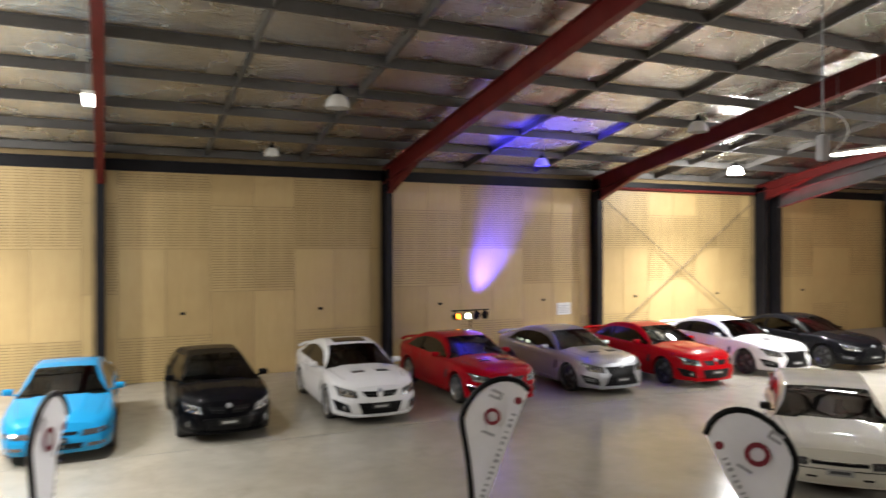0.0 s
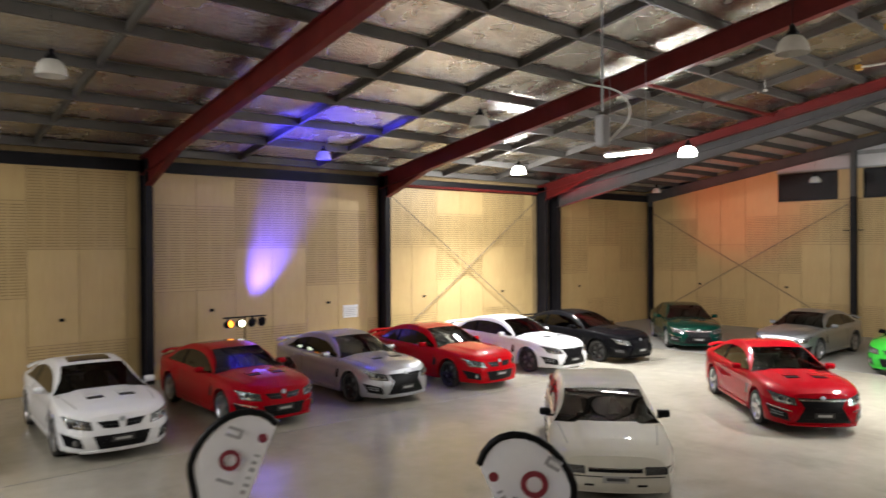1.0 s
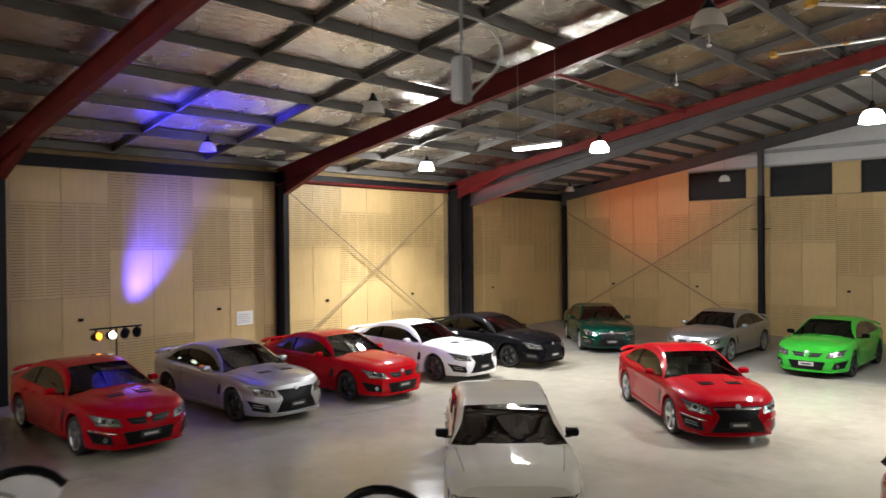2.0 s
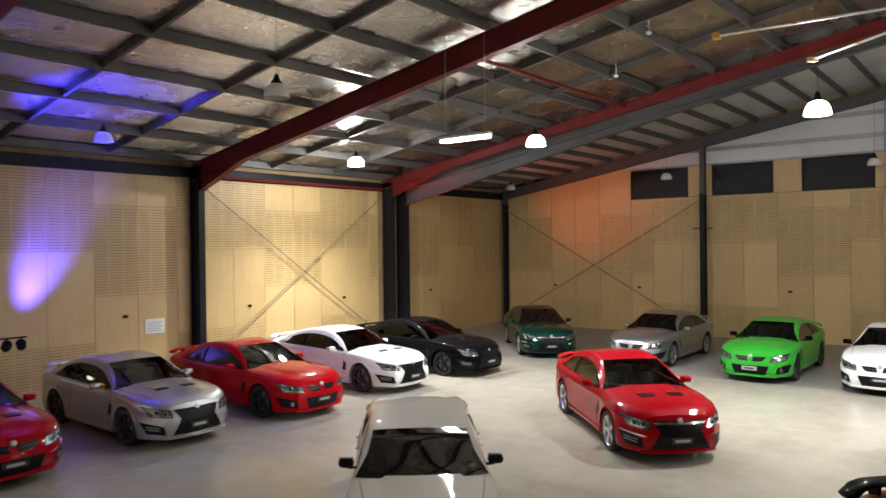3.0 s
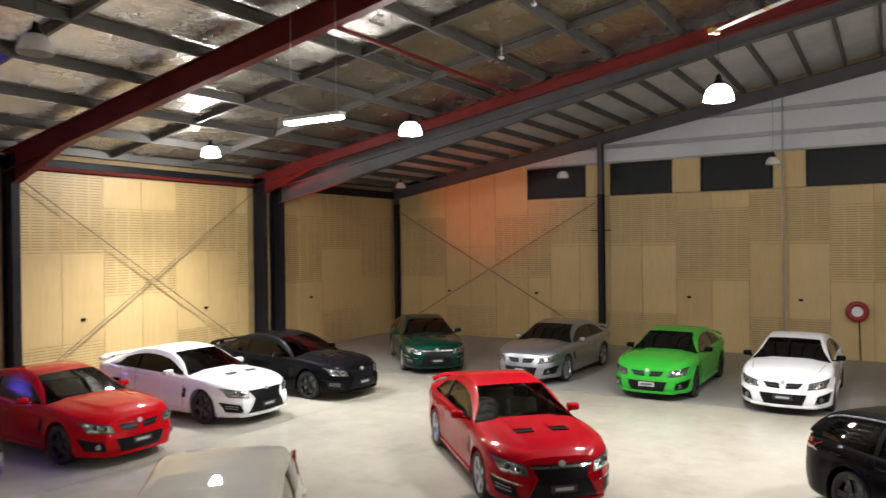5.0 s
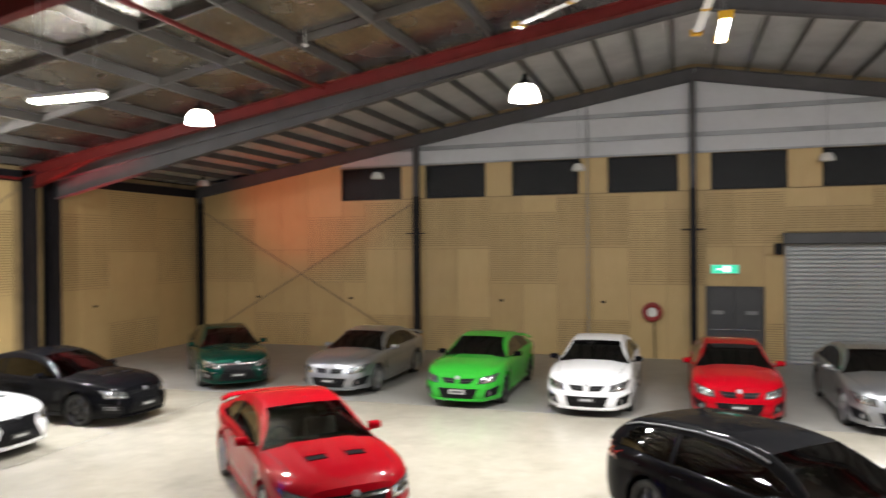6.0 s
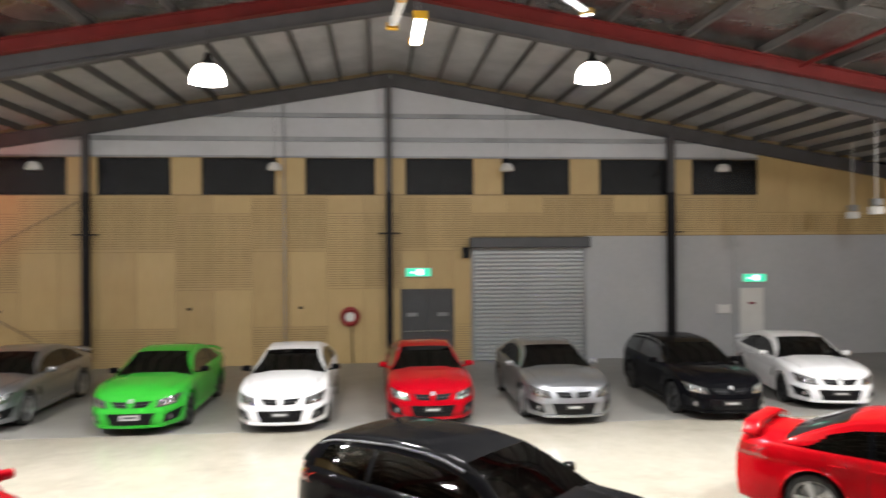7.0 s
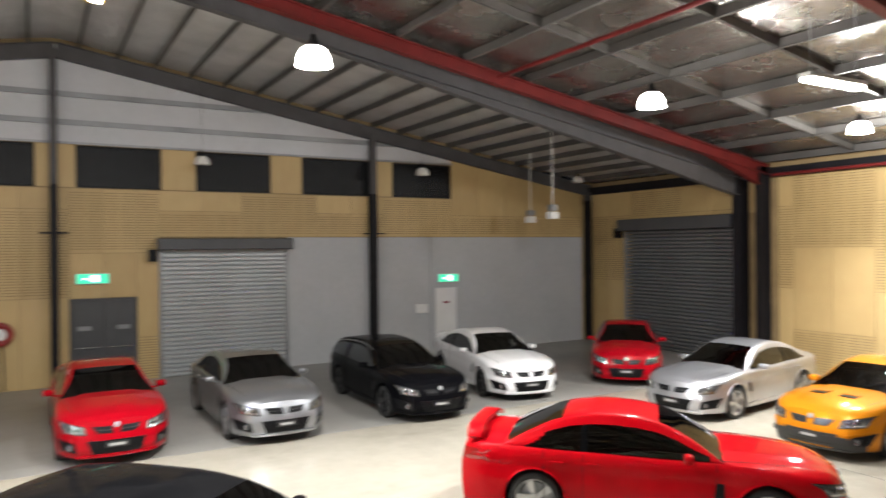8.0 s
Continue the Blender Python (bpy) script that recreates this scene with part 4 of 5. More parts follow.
    if style == "modern":
        for e in (-1, 1):
            lens = [(e * 0.47, nz - 0.115), (e * (wn - 0.13), nz - 0.075), (e * (wn - 0.06), nz + 0.105), (e * 0.50, nz + 0.015)]
            hl = mesh_ob("headlight", *skin_patch(f0, lens, 10, 5, 0.008), M_LAMPGLASS, g, smooth=False)
            mesh_ob("indicator", *skin_patch(f0, [(e * 0.50, nz - 0.095), (e * (wn - 0.14), nz - 0.055), (e * (wn - 0.135), nz - 0.03), (e * 0.505, nz - 0.07)], 8, 1, 0.013), M_CHROME, hl, "bright strip along the lamp's lower edge")
            for yy, zz, rr in ((0.60, 0.005, 0.042), (0.72, 0.03, 0.048)):
                c = f0(e * yy, nz + zz - 0.025)
                lamp_at = Matrix.Translation(c + Vector((0.004, e * 0.006, 0))) @ pose(0, 0, 0, 0, 76, e * 28)
                mesh_ob("projector", *moved(lathe_data([(rr, -0.012), (rr + 0.006, 0.012), (rr - 0.006, 0.016), (rr * 0.72, 0.004)], 16), lamp_at), M_CHROME, hl)
                mesh_ob("lens", *moved(lathe_data([(rr * 0.72, 0.004), (rr * 0.5, 0.018), (0.001, 0.024)], 14), lamp_at), M_DARKRIM, hl)
            mesh_ob("lamp_brow", *skin_patch(f0, [(e * 0.49, nz + 0.012), (e * (wn - 0.065), nz + 0.10), (e * (wn - 0.06), nz + 0.115), (e * 0.50, nz + 0.026)], 8, 1, 0.004), M_BLACK, hl)
            fog = [(e * 0.60, 0.27), (e * (wn - 0.09), 0.31), (e * (wn - 0.035), 0.515), (e * 0.66, 0.44)]
            pk = mesh_ob("fog_pocket", *skin_patch(f0, fog, 6, 4, 0.006), M_BLACK, g)
            if vents == 3:
                for zz in (0.385, 0.43):
                    mesh_ob("slat", *skin_patch(f0, [(e * 0.70, zz - 0.025), (e * (wn - 0.09), zz), (e * (wn - 0.085), zz + 0.014), (e * 0.705, zz - 0.011)], 5, 1, 0.014), M_GALV, pk)
            else:
                c = f0(e * 0.72, 0.375)
                mesh_ob("fog_lamp", *moved(lathe_data([(0.048, -0.01), (0.054, 0.012), (0.036, 0.016), (0.001, 0.012)], 14), Matrix.Translation(c + Vector((0.008, 0, 0))) @ pose(0, 0, 0, 0, 85, e * 20)), M_LAMPGLASS, pk)
            mesh_ob("blade", *skin_patch(f0, [(e * 0.56, 0.455), (e * (wn - 0.06), 0.515), (e * (wn - 0.045), 0.54), (e * 0.57, 0.478)], 6, 2, 0.016), accent or body_mat, g)
        if vents == 3:
            pinch = 0.545
            mesh_ob("grille", *skin_patch(f0, [(-0.52, 0.255), (0.52, 0.255), (0.36, pinch), (-0.36, pinch)], 12, 6, 0.008), lower, g, "large black mesh grille, widest at its foot")
            mesh_ob("upper_grille", *skin_patch(f0, [(-0.36, pinch - 0.005), (0.36, pinch - 0.005), (0.46, nz + 0.03), (-0.46, nz + 0.03)], 12, 5, 0.009), lower, g, "black upper half of the grille")
            mesh_ob("grille_bar", *skin_patch(f0, [(-0.43, nz - 0.03), (0.43, nz - 0.03), (0.46, nz + 0.005), (-0.46, nz + 0.005)], 12, 2, 0.022), accent or M_BLACK, g)
            for e in (-1, 1):
                mesh_ob("grille_rim", *skin_patch(f0, [(e * 0.515, 0.255), (e * 0.545, 0.255), (e * 0.385, pinch), (e * 0.355, pinch)], 2, 6, 0.022), body_mat, g)
                mesh_ob("grille_rim", *skin_patch(f0, [(e * 0.355, pinch), (e * 0.385, pinch), (e * 0.485, nz + 0.02), (e * 0.455, nz + 0.02)], 2, 5, 0.018), body_mat, g)
            for zz in (0.32, 0.385, 0.45, 0.515):
                mesh_ob("grille_slat", *skin_patch(f0, [(-0.34, zz - 0.006), (0.34, zz - 0.006), (0.34, zz + 0.006), (-0.34, zz + 0.006)], 10, 1, 0.012), M_BLACK, g)
        else:
            for e in (-1, 1):
                mesh_ob("grille", *skin_patch(f0, [(e * 0.05, nz - 0.105), (e * 0.30, nz - 0.095), (e * 0.40, nz + 0.02), (e * 0.075, nz + 0.01)], 6, 4, 0.008), lower, g)
                mesh_ob("grille_bar", *skin_patch(f0, [(e * 0.07, nz - 0.055), (e * 0.35, nz - 0.045), (e * 0.355, nz - 0.032), (e * 0.07, nz - 0.04)], 5, 1, 0.016), M_DARKRIM, g)
            mesh_ob("lower_grille", *skin_patch(f0, [(-0.38, 0.24), (0.38, 0.24), (0.47, 0.475), (-0.47, 0.475)], 12, 5, 0.010), lower, g)
            mesh_ob("lower_lip", *skin_patch(f0, [(-0.38, 0.215), (0.38, 0.215), (0.38, 0.243), (-0.38, 0.243)], 10, 1, 0.024), body_mat, g)
            for zz in (0.30, 0.35, 0.40):
                mesh_ob("grille_slat", *skin_patch(f0, [(-0.38, zz - 0.006), (0.38, zz - 0.006), (0.38, zz + 0.006), (-0.38, zz + 0.006)], 10, 1, 0.012), M_BLACK, g)
        mesh_ob("badge", *moved(lathe_data([(0.048, 0), (0.048, 0.012), (0.034, 0.018), (0.001, 0.018)], 16), Matrix.Translation(f0(0, nz + 0.03) + Vector((0.01, 0, 0))) @ pose(0, 0, 0, 0, 70, 0)), M_GALV, g)
        mesh_ob("splitter", *skin_patch(f0, [(-0.66, b), (0.66, b), (0.66, b + 0.04), (-0.66, b + 0.04)], 12, 2, 0.03), body_mat if lower is M_BLACK else lower, g)
        if lower is not M_BLACK:
            mesh_ob("lower_bumper", *skin_patch(f0, [(-0.80, b), (0.80, b), (0.86, 0.43), (-0.86, 0.43)], 18, 5, 0.014), lower, g, "black lower bumper")
        pz = 0.40
    elif style == "nineties":
        for e in (-1, 1):
            mesh_ob("headlight", *skin_patch(f0, [(e * 0.40, nz - 0.10), (e * (wn - 0.08), nz - 0.085), (e * (wn - 0.05), nz + 0.0), (e * 0.42, nz - 0.005)], 7, 3, 0.006), M_LAMPGLASS, g)
            mesh_ob("fog_lamp", *skin_patch(f0, [(e * 0.5, 0.28), (e * 0.76, 0.29), (e * 0.76, 0.35), (e * 0.5, 0.34)], 5, 2, 0.005), M_LAMPGLASS, g)
        mesh_ob("grille", *skin_patch(f0, [(-0.34, nz - 0.07), (0.34, nz - 0.07), (0.34, nz - 0.02), (-0.34, nz - 0.02)], 8, 2, 0.006), M_BLACK, g)
        mesh_ob("lower_grille", *skin_patch(f0, [(-0.40, 0.26), (0.40, 0.26), (0.42, 0.36), (-0.42, 0.36)], 8, 2, 0.005), M_BLACK, g)
        pz = 0.42
    else:
        for e in (-1, 1):
            mesh_ob("headlight", *skin_patch(f0, [(e * 0.42, nz - 0.115), (e * (wn - 0.06), nz - 0.105), (e * (wn - 0.05), nz - 0.01), (e * 0.42, nz - 0.01)], 7, 3, 0.006), M_LAMPGLASS, g)
            mesh_ob("bumper_slot", *skin_patch(f0, [(e * 0.30, 0.295), (e * 0.44, 0.295), (e * 0.44, 0.325), (e * 0.30, 0.325)], 4, 2, 0.004), M_BLACK, g)
        mesh_ob("grille", *skin_patch(f0, [(-0.38, nz - 0.085), (0.38, nz - 0.085), (0.38, nz - 0.045), (-0.38, nz - 0.045)], 8, 2, 0.006), M_BLACK, g)
        mesh_ob("grille_trim", *skin_patch(f0, [(-0.38, nz - 0.045), (0.38, nz - 0.045), (0.38, nz - 0.03), (-0.38, nz - 0.03)], 8, 1, 0.012), M_CHROME, g)
        mesh_ob("bumper_strip", *skin_patch(f0, [(-0.8, nz - 0.15), (0.8, nz - 0.15), (0.8, nz - 0.135), (-0.8, nz - 0.135)], 14, 1, 0.004), M_BLACK, g)
        pz = 0.40
    c = f0(0, pz)
    pm, im = (M_PLATE, M_INK) if plate == "white" else (M_PLATEDARK, M_PLATE)
    pl = box("number_plate", c.x + 0.008, c.x + 0.022, -0.186, 0.186, pz - 0.05, pz + 0.05, pm, g, "blank number plate with a plain bar")
    box("bar", c.x + 0.0225, c.x + 0.025, -0.13, 0.13, pz - 0.022, pz + 0.022, im, pl)
    if vents >= 2:
        for e in (-1, 1):
            a, c = sorted((e * 0.14, e * 0.40))
            mesh_ob("bonnet_scoop", *skin_patch(lambda s, y: sh.top(s, y) + Vector((0, 0, 0.003 + 0.006 * max(0, 0.82 - s) / 0.14)), [(0.66, a), (0.66, c), (0.80, c), (0.80, a)], 3, 5, 0.004, 0.04), M_BLACK, g)
            mesh_ob("scoop_hood", *skin_patch(lambda s, y: sh.top(s, y) + Vector((0, 0, 0.014 * max(0, 1.04 - s) / 0.22)), [(0.795, a - 0.01), (0.795, c + 0.01), (1.04, c - 0.01), (1.04, a + 0.01)], 4, 5, 0.004, 0.05), body_mat, g)
    # bonnet shut lines, door shut lines, handles, sills, side vents
    for e in (-1, 1):
        mesh_ob("bonnet_gap", *skin_patch(lambda s, y: sh.top(s, y), [(0.35, e * 0.70 * wn), (0.35, e * 0.71 * wn), (k["screen"][0] - 0.02, e * 0.84 * wn), (k["screen"][0] - 0.02, e * 0.83 * wn)], 1, 8, 0.002, 0.006), M_BLACK, g)
        for s in (k["screen"][0] + 0.08, sb, k["cpillar"] - 0.25 if k["cpillar"] < 4.3 else 3.6):
            mesh_ob("door_gap", *skin_patch(lambda a, z, e=e: sh.side(a, z, e), [(s - 0.005, b + 0.1), (s + 0.005, b + 0.1), (s + 0.005, sh.shoulder(s) - 0.01), (s - 0.005, sh.shoulder(s) - 0.01)], 1, 8, 0.002, 0.006), M_BLACK, g)
        for s in (sb - 0.14, k["cpillar"] - 0.42):
            p = sh.side(s, 0.86 if style != "old" else 0.80, e)
            mesh_ob("door_handle", *moved(box_data(-0.10, 0.10, -0.018, 0.018, -0.014, 0.014, 0.008), Matrix.Translation(p + Vector((0, e * 0.014, 0)))), body_mat, g)
        mesh_ob("sill", *skin_patch(lambda a, z, e=e: sh.side(a, z, e), [(k["axles"][0] + 0.46, b), (k["axles"][1] - 0.46, b), (k["axles"][1] - 0.46, b + 0.09), (k["axles"][0] + 0.46, b + 0.09)], 10, 2, 0.022, 0.04), body_mat, g)
        if style == "modern":
            s = k["axles"][0] + 0.52
            mesh_ob("side_vent", *skin_patch(lambda a, z, e=e: sh.side(a, z, e), [(s, 0.52), (s + 0.13, 0.52), (s + 0.10, 0.72), (s, 0.72)], 2, 4, 0.004), M_BLACK, g)
        # tail lights
        mesh_ob("tail_light", *skin_patch(sh.rear, [(e * 0.55, 0.80), (e * (wn - 0.05), 0.80), (e * (wn - 0.06), 0.95), (e * 0.58, 0.95)], 6, 3, 0.006), M_TAIL, g)
        # mirror
        sm = k["screen"][0] + 0.42
        p = sh.side(sm, sh.shoulder(sm) - 0.01, e)
        off = 0.11 if style == "old" else 0.14
        mr = mesh_ob("mirror", *join_data(moved(box_data(-0.07, 0.06, -0.10, 0.10, -0.062, 0.062, 0.045), Matrix.Translation((p.x, p.y + e * off, p.z + 0.085))), moved(box_data(-0.03, 0.03, -0.07, 0.07, -0.015, 0.015, 0.01), Matrix.Translation((p.x, p.y + e * 0.02, p.z + 0.025)))), mirror, g, smooth=True)
        box("mirror_glass", p.x - 0.074, p.x - 0.071, p.y + e * off - 0.09, p.y + e * off + 0.09, p.z + 0.035, p.z + 0.135, M_CHROME, mr)
        rod("wiper", (L / 2 - k["screen"][0] - 0.02, e * 0.05 - 0.1, sh.deck(k["screen"][0]) + 0.03), (L / 2 - k["screen"][0] - 0.16, e * 0.05 - 0.62, sh.deck(k["screen"][0]) + 0.075), 0.009, M_BLACK, g, 5)
        if style == "old":
            p0 = Vector((L / 2 - 4.15, e * (wn - 0.13), 0.0))
            mesh_ob("tail_lamp", *box_data(p0.x - 0.12, p0.x + 0.12, p0.y - 0.035, p0.y + 0.035, 0.80, 1.12, 0.03), M_TAIL, g, "tall red rear lamp")
    card = box_data(-0.07, 0.07, -0.11, 0.11, 0, 0.008)
    mesh_ob("show_card", *moved(card, Matrix.Translation((L / 2 - k["screen"][0] - 0.22, 0.30, dash_top - 0.03)) @ pose(0, 0, 0, 0, 12, 0)), M_WHITE, g)
    # rear wing
    if wing:
        wm, wh = wing[0], wing[1] * 0.75
        zt = sh.deck(L - 0.2)
        n = 12
        prof = [(0.13, 0.0), (0.05, 0.026), (-0.10, 0.034), (-0.13, 0.022), (-0.05, -0.004)]
        v = []
        for q in range(n + 1):
            t = -1 + 2 * q / n
            y = t * (wn - 0.16)
            drop = -wh * max(0, abs(t) - 0.78) / 0.22
            v += [(-L / 2 + 0.22 + x - 0.04 * (1 - t * t), y, zt + wh + z + drop) for x, z in prof]
        np_ = len(prof)
        f = [(q * np_ + i, q * np_ + (i + 1) % np_, (q + 1) * np_ + (i + 1) % np_, (q + 1) * np_ + i) for q in range(n) for i in range(np_)] + [tuple(range(np_))[::-1], tuple(n * np_ + i for i in range(np_))]
        wg = mesh_ob("rear_wing", v, f, wm, g, smooth=True)
        for e in (-0.45, 0.45):
            box("wing_post", -L / 2 + 0.14, -L / 2 + 0.28, e - 0.02, e + 0.02, zt - 0.02, zt + wh, wm, wg)
    for a in k["axles"]:
        for e in (-1, 1):
            wheel(g, L / 2 - a, e * (sh.width(a) - 0.135), k["tyre"], rim)
    return g


P_WHITE = paint("gloss_white", (0.72, 0.72, 0.73), rough=0.4)
P_RED = paint("gloss_red", (0.33, 0.0015, 0.008), rough=0.4, flake=0.2, ior=1.26)
P_SCARLET = paint("bright_red", (0.42, 0.0015, 0.006), rough=0.4, ior=1.26)
P_SILVER = paint("metallic_silver", (0.50, 0.51, 0.54), 0.85, 0.36, 0.35)
P_GREY = paint("metallic_grey", (0.34, 0.35, 0.37), 0.85, 0.36, 0.35)
P_BLACK = paint("gloss_black", (0.003, 0.003, 0.004), rough=0.5, coat=0.42, ior=1.26)
P_GREEN = paint("deep_green", (0.001, 0.034, 0.022), 0.3, 0.35, 0.4)
P_LIME = paint("lime_green", (0.03, 0.33, 0.03), rough=0.4)
P_BLUE = paint("sky_blue", (0.012, 0.23, 0.47), rough=0.4)
P_CREAM = paint("cream_white", (0.62, 0.60, 0.52), rough=0.4)
P_ORANGE = paint("amber_orange", (0.62, 0.22, 0.01), 0.3, 0.35, 0.4)
P_BURNT = paint("burnt_orange", (0.42, 0.07, 0.015), 0.2, 0.35, 0.4)


def parked(front_xy, heading, kind):
    """The centre of a car whose nose stands at front_xy and points along heading (degrees)."""
    h = radians(heading)
    return (front_xy[0] - math.cos(h) * kind["L"] / 2, front_xy[1] - math.sin(h) * kind["L"] / 2, 0)


def place(kind, nose, heading, *args, **kw):
    return car(kind, parked(nose, heading, kind), heading, *args, **kw)


ROWN, ROWE, ROWS_, MID = "cars in a row along the side wall", "cars in a row along the end wall", "cars in a row facing the middle", "cars in the middle of the hall"
place(OLDSEDAN, (-3.72, 14.25), -92, P_BLUE, "sky blue older sedan with a low nose, by the plywood wall", "nineties", group=ROWN, vents=0, wing=(P_BLUE, 0.08))
place(HATCH, (-0.82, 14.5), -90, P_BLACK, "small gloss black hatchback with a roof spoiler", "modern", group=ROWN, vents=0, mirror=P_BLACK, rim=M_DARKRIM, wing=(P_BLACK, 0.3))
place(SEDAN, (2.25, 14.55), -93, P_WHITE, "gloss white sedan with a sunroof and bonnet scoops", group=ROWN, sunroof=True, wing=(P_WHITE, 0.12))
place(SEDAN, (5.5, 14.75), -90, P_RED, "bright red sedan with chrome bumper blades and bonnet scoops", group=ROWN, accent=M_CHROME, wing=(P_RED, 0.1))
place(SEDAN, (8.7, 14.75), -90, P_SILVER, "metallic silver sedan with a black hexagonal grille and rear wing", group=ROWN, vents=3, rim=M_DARKRIM, wing=(P_SILVER, 0.11))
place(SEDAN, (11.6, 14.5), -90, P_SCARLET, "scarlet coupe with clear headlights and rear wing", group=ROWN, vents=1, rim=M_DARKRIM, wing=(P_SCARLET, 0.10))
place(SEDAN, (14.8, 14.65), -90, P_WHITE, "white sedan with dark wheels, black grille and high rear wing", group=ROWN, vents=3, rim=M_DARKRIM, wing=(P_WHITE, 0.12))
place(SEDAN, (17.75, 14.35), -92, P_BLACK, "gloss black sedan with a bonnet scoop and rear wing", group=ROWN, vents=3, rim=M_DARKRIM, wing=(P_BLACK, 0.11))
place(SEDAN, (21.3, 14.35), -138, P_GREEN, "deep green sedan parked across the hall corner", group=ROWE, vents=3, accent=M_CHROME)
place(SEDAN, (21.15, 11.55), 180, P_GREY, "metallic grey sedan with bright alloy wheels", group=ROWE, vents=1, wing=(P_GREY, 0.1))
place(SEDAN, (20.75, 8.05), 180, P_LIME, "lime green sedan with black mirrors and wheels", group=ROWE, vents=1, plate="white", rim=M_DARKRIM, mirror=P_BLACK, wing=(P_LIME, 0.13))
place(SEDAN, (20.65, 5.1), 180, P_WHITE, "white sedan with black mirrors and twin grille slots", group=ROWE, vents=1, rim=M_DARKRIM, mirror=P_BLACK, plate="black")
place(SEDAN, (20.75, 2.0), 180, P_RED, "red sedan parked before the charcoal door", group=ROWE, vents=1, plate="black", wing=(P_RED, 0.1))
place(SEDAN, (20.6, -0.95), 180, P_GREY, "silver grey sedan parked before the roller door", group=ROWE, vents=1)
place(WAGON, (20.55, -4.35), 178, P_BLACK, "gloss black wagon with tinted windows", group=ROWE, vents=1, rim=M_DARKRIM)
place(SEDAN, (21.2, -7.25), 170, P_WHITE, "white coupe with a high rear wing", group=ROWE, vents=1, rim=M_DARKRIM, plate="black", wing=(P_WHITE, 0.12))
place(SEDAN, (21.3, -10.5), 136, P_RED, "red sedan parked across the hall corner", group=ROWE, vents=1)
place(SEDAN, (18.1, -8.8), 98, P_SILVER, "pale silver coupe facing the middle of the hall", group=ROWS_, vents=1)
place(SEDAN, (14.85, -8.7), 94, P_ORANGE, "amber orange sedan with a black lower bumper", group=ROWS_, vents=2, lower=M_PLATEDARK)
place(SEDAN, (12.9, 7.0), 225, P_RED, "deep red sedan with chrome grille bar and bonnet scoops", group=MID, vents=3, accent=M_CHROME, plate="black", wing=(P_RED, 0.1), glass=M_CLEAR, trim=M_SEATLIGHT)
place(OLDWAGON, (6.81, 7.44), 222, P_CREAM, "cream white old wagon with black mirrors", "old", group=MID, vents=0, plate="white", mirror=M_BLACK)
place(WAGON, (12.4, 0.2), 225, P_BLACK, "gloss black wagon with a long tinted glasshouse", group=MID, vents=3, rim=M_DARKRIM)
place(SEDAN, (12.75, -5.95), 225, P_SCARLET, "bright red sedan with a high rear wing", group=MID, vents=1, wing=(P_SCARLET, 0.17))
place(SEDAN, (6.54, 0.04), 225, P_BURNT, "burnt orange sedan with a black rear wing", group=MID, vents=2, wing=(P_BLACK, 0.17))

# ---- hanging lamps ----


def high_bay(x, y, z, lit):
    top = rafter_top(y) + 0.225
    g = base("high_bay_lamp", (x, y, z), label="lit acrylic high-bay lamp hanging from the roof" if lit else "unlit acrylic high-bay lamp hanging from the roof", category="lamp", group="high-bay lamps")
    prof = [(0.285, 0.0), (0.283, 0.04), (0.27, 0.12), (0.24, 0.20), (0.195, 0.265), (0.14, 0.305), (0.12, 0.31)]
    k = 0.87 if lit else 0.74
    prof = [(r * k, h * k) for r, h in prof]
    inner = [(r - 0.006, h) for r, h in prof[::-1]]
    mesh_ob("shade", *lathe_data(prof + inner, 32), M_LAMPON if lit else M_ACRYL, g, "glowing ribbed acrylic shade" if lit else "dull ribbed acrylic shade", True)
    mesh_ob("gear_box", *lathe_data([(r * k, h * k) for r, h in ((0.001, 0.31), (0.125, 0.312), (0.11, 0.37), (0.07, 0.41), (0.05, 0.50), (0.02, 0.53), (0.001, 0.53))], 20), M_BLACK, g, "", True)
    rod("cable", (0, 0, 0.52 * k), (0, 0, top - z), 0.004, M_BLACK, g, 6)
    return g


for lx, ly in LIT:
    high_bay(lx, ly, 6.18 if ly > 1 else 6.30, True)
for lx, ly, lz in ((8.9, 18.6, 6.12), (8.42, 11.85, 6.12), (8.0, 5.45, 6.24), (0.7, 12.4, 6.1), (1.05, 19.5, 6.1), (0.6, 5.6, 6.1), (8.2, -0.1, 6.1), (8.2, -6.5, 6.1)):
    high_bay(lx, ly, lz, False)
for ly in (19.8, 12.85, 6.1, -0.8, -7.6, -14.0):
    high_bay(27.3, ly, 6.05, False)


def batten(at, rz, length, lit, drop, yellow=False):
    g = base("batten_light", at, rz, label="lit fluorescent batten hanging level" if lit else "unlit white batten with yellow end brackets", category="lamp", group="fluorescent battens")
    box("housing", -length / 2, length / 2, -0.09, 0.09, 0.03, 0.09, M_WHITE, g, "", 0.012)
    box("diffuser", -length / 2 + 0.02, length / 2 - 0.02, -0.08, 0.08, -0.03, 0.03, M_TUBE if lit else M_WHITE, g, "glowing diffuser" if lit else "", 0.02)
    for e in (-1, 1):
        rod("hanger", (e * length * 0.4, 0, 0.09), (e * length * 0.4, 0, drop), 0.006, M_GALV, g, 5)
        if yellow:
            box("bracket", e * length / 2 - 0.06, e * length / 2 + 0.06, -0.12, 0.12, -0.01, 0.11, M_YELLOW, g, "yellow end bracket", 0.01)
    return g


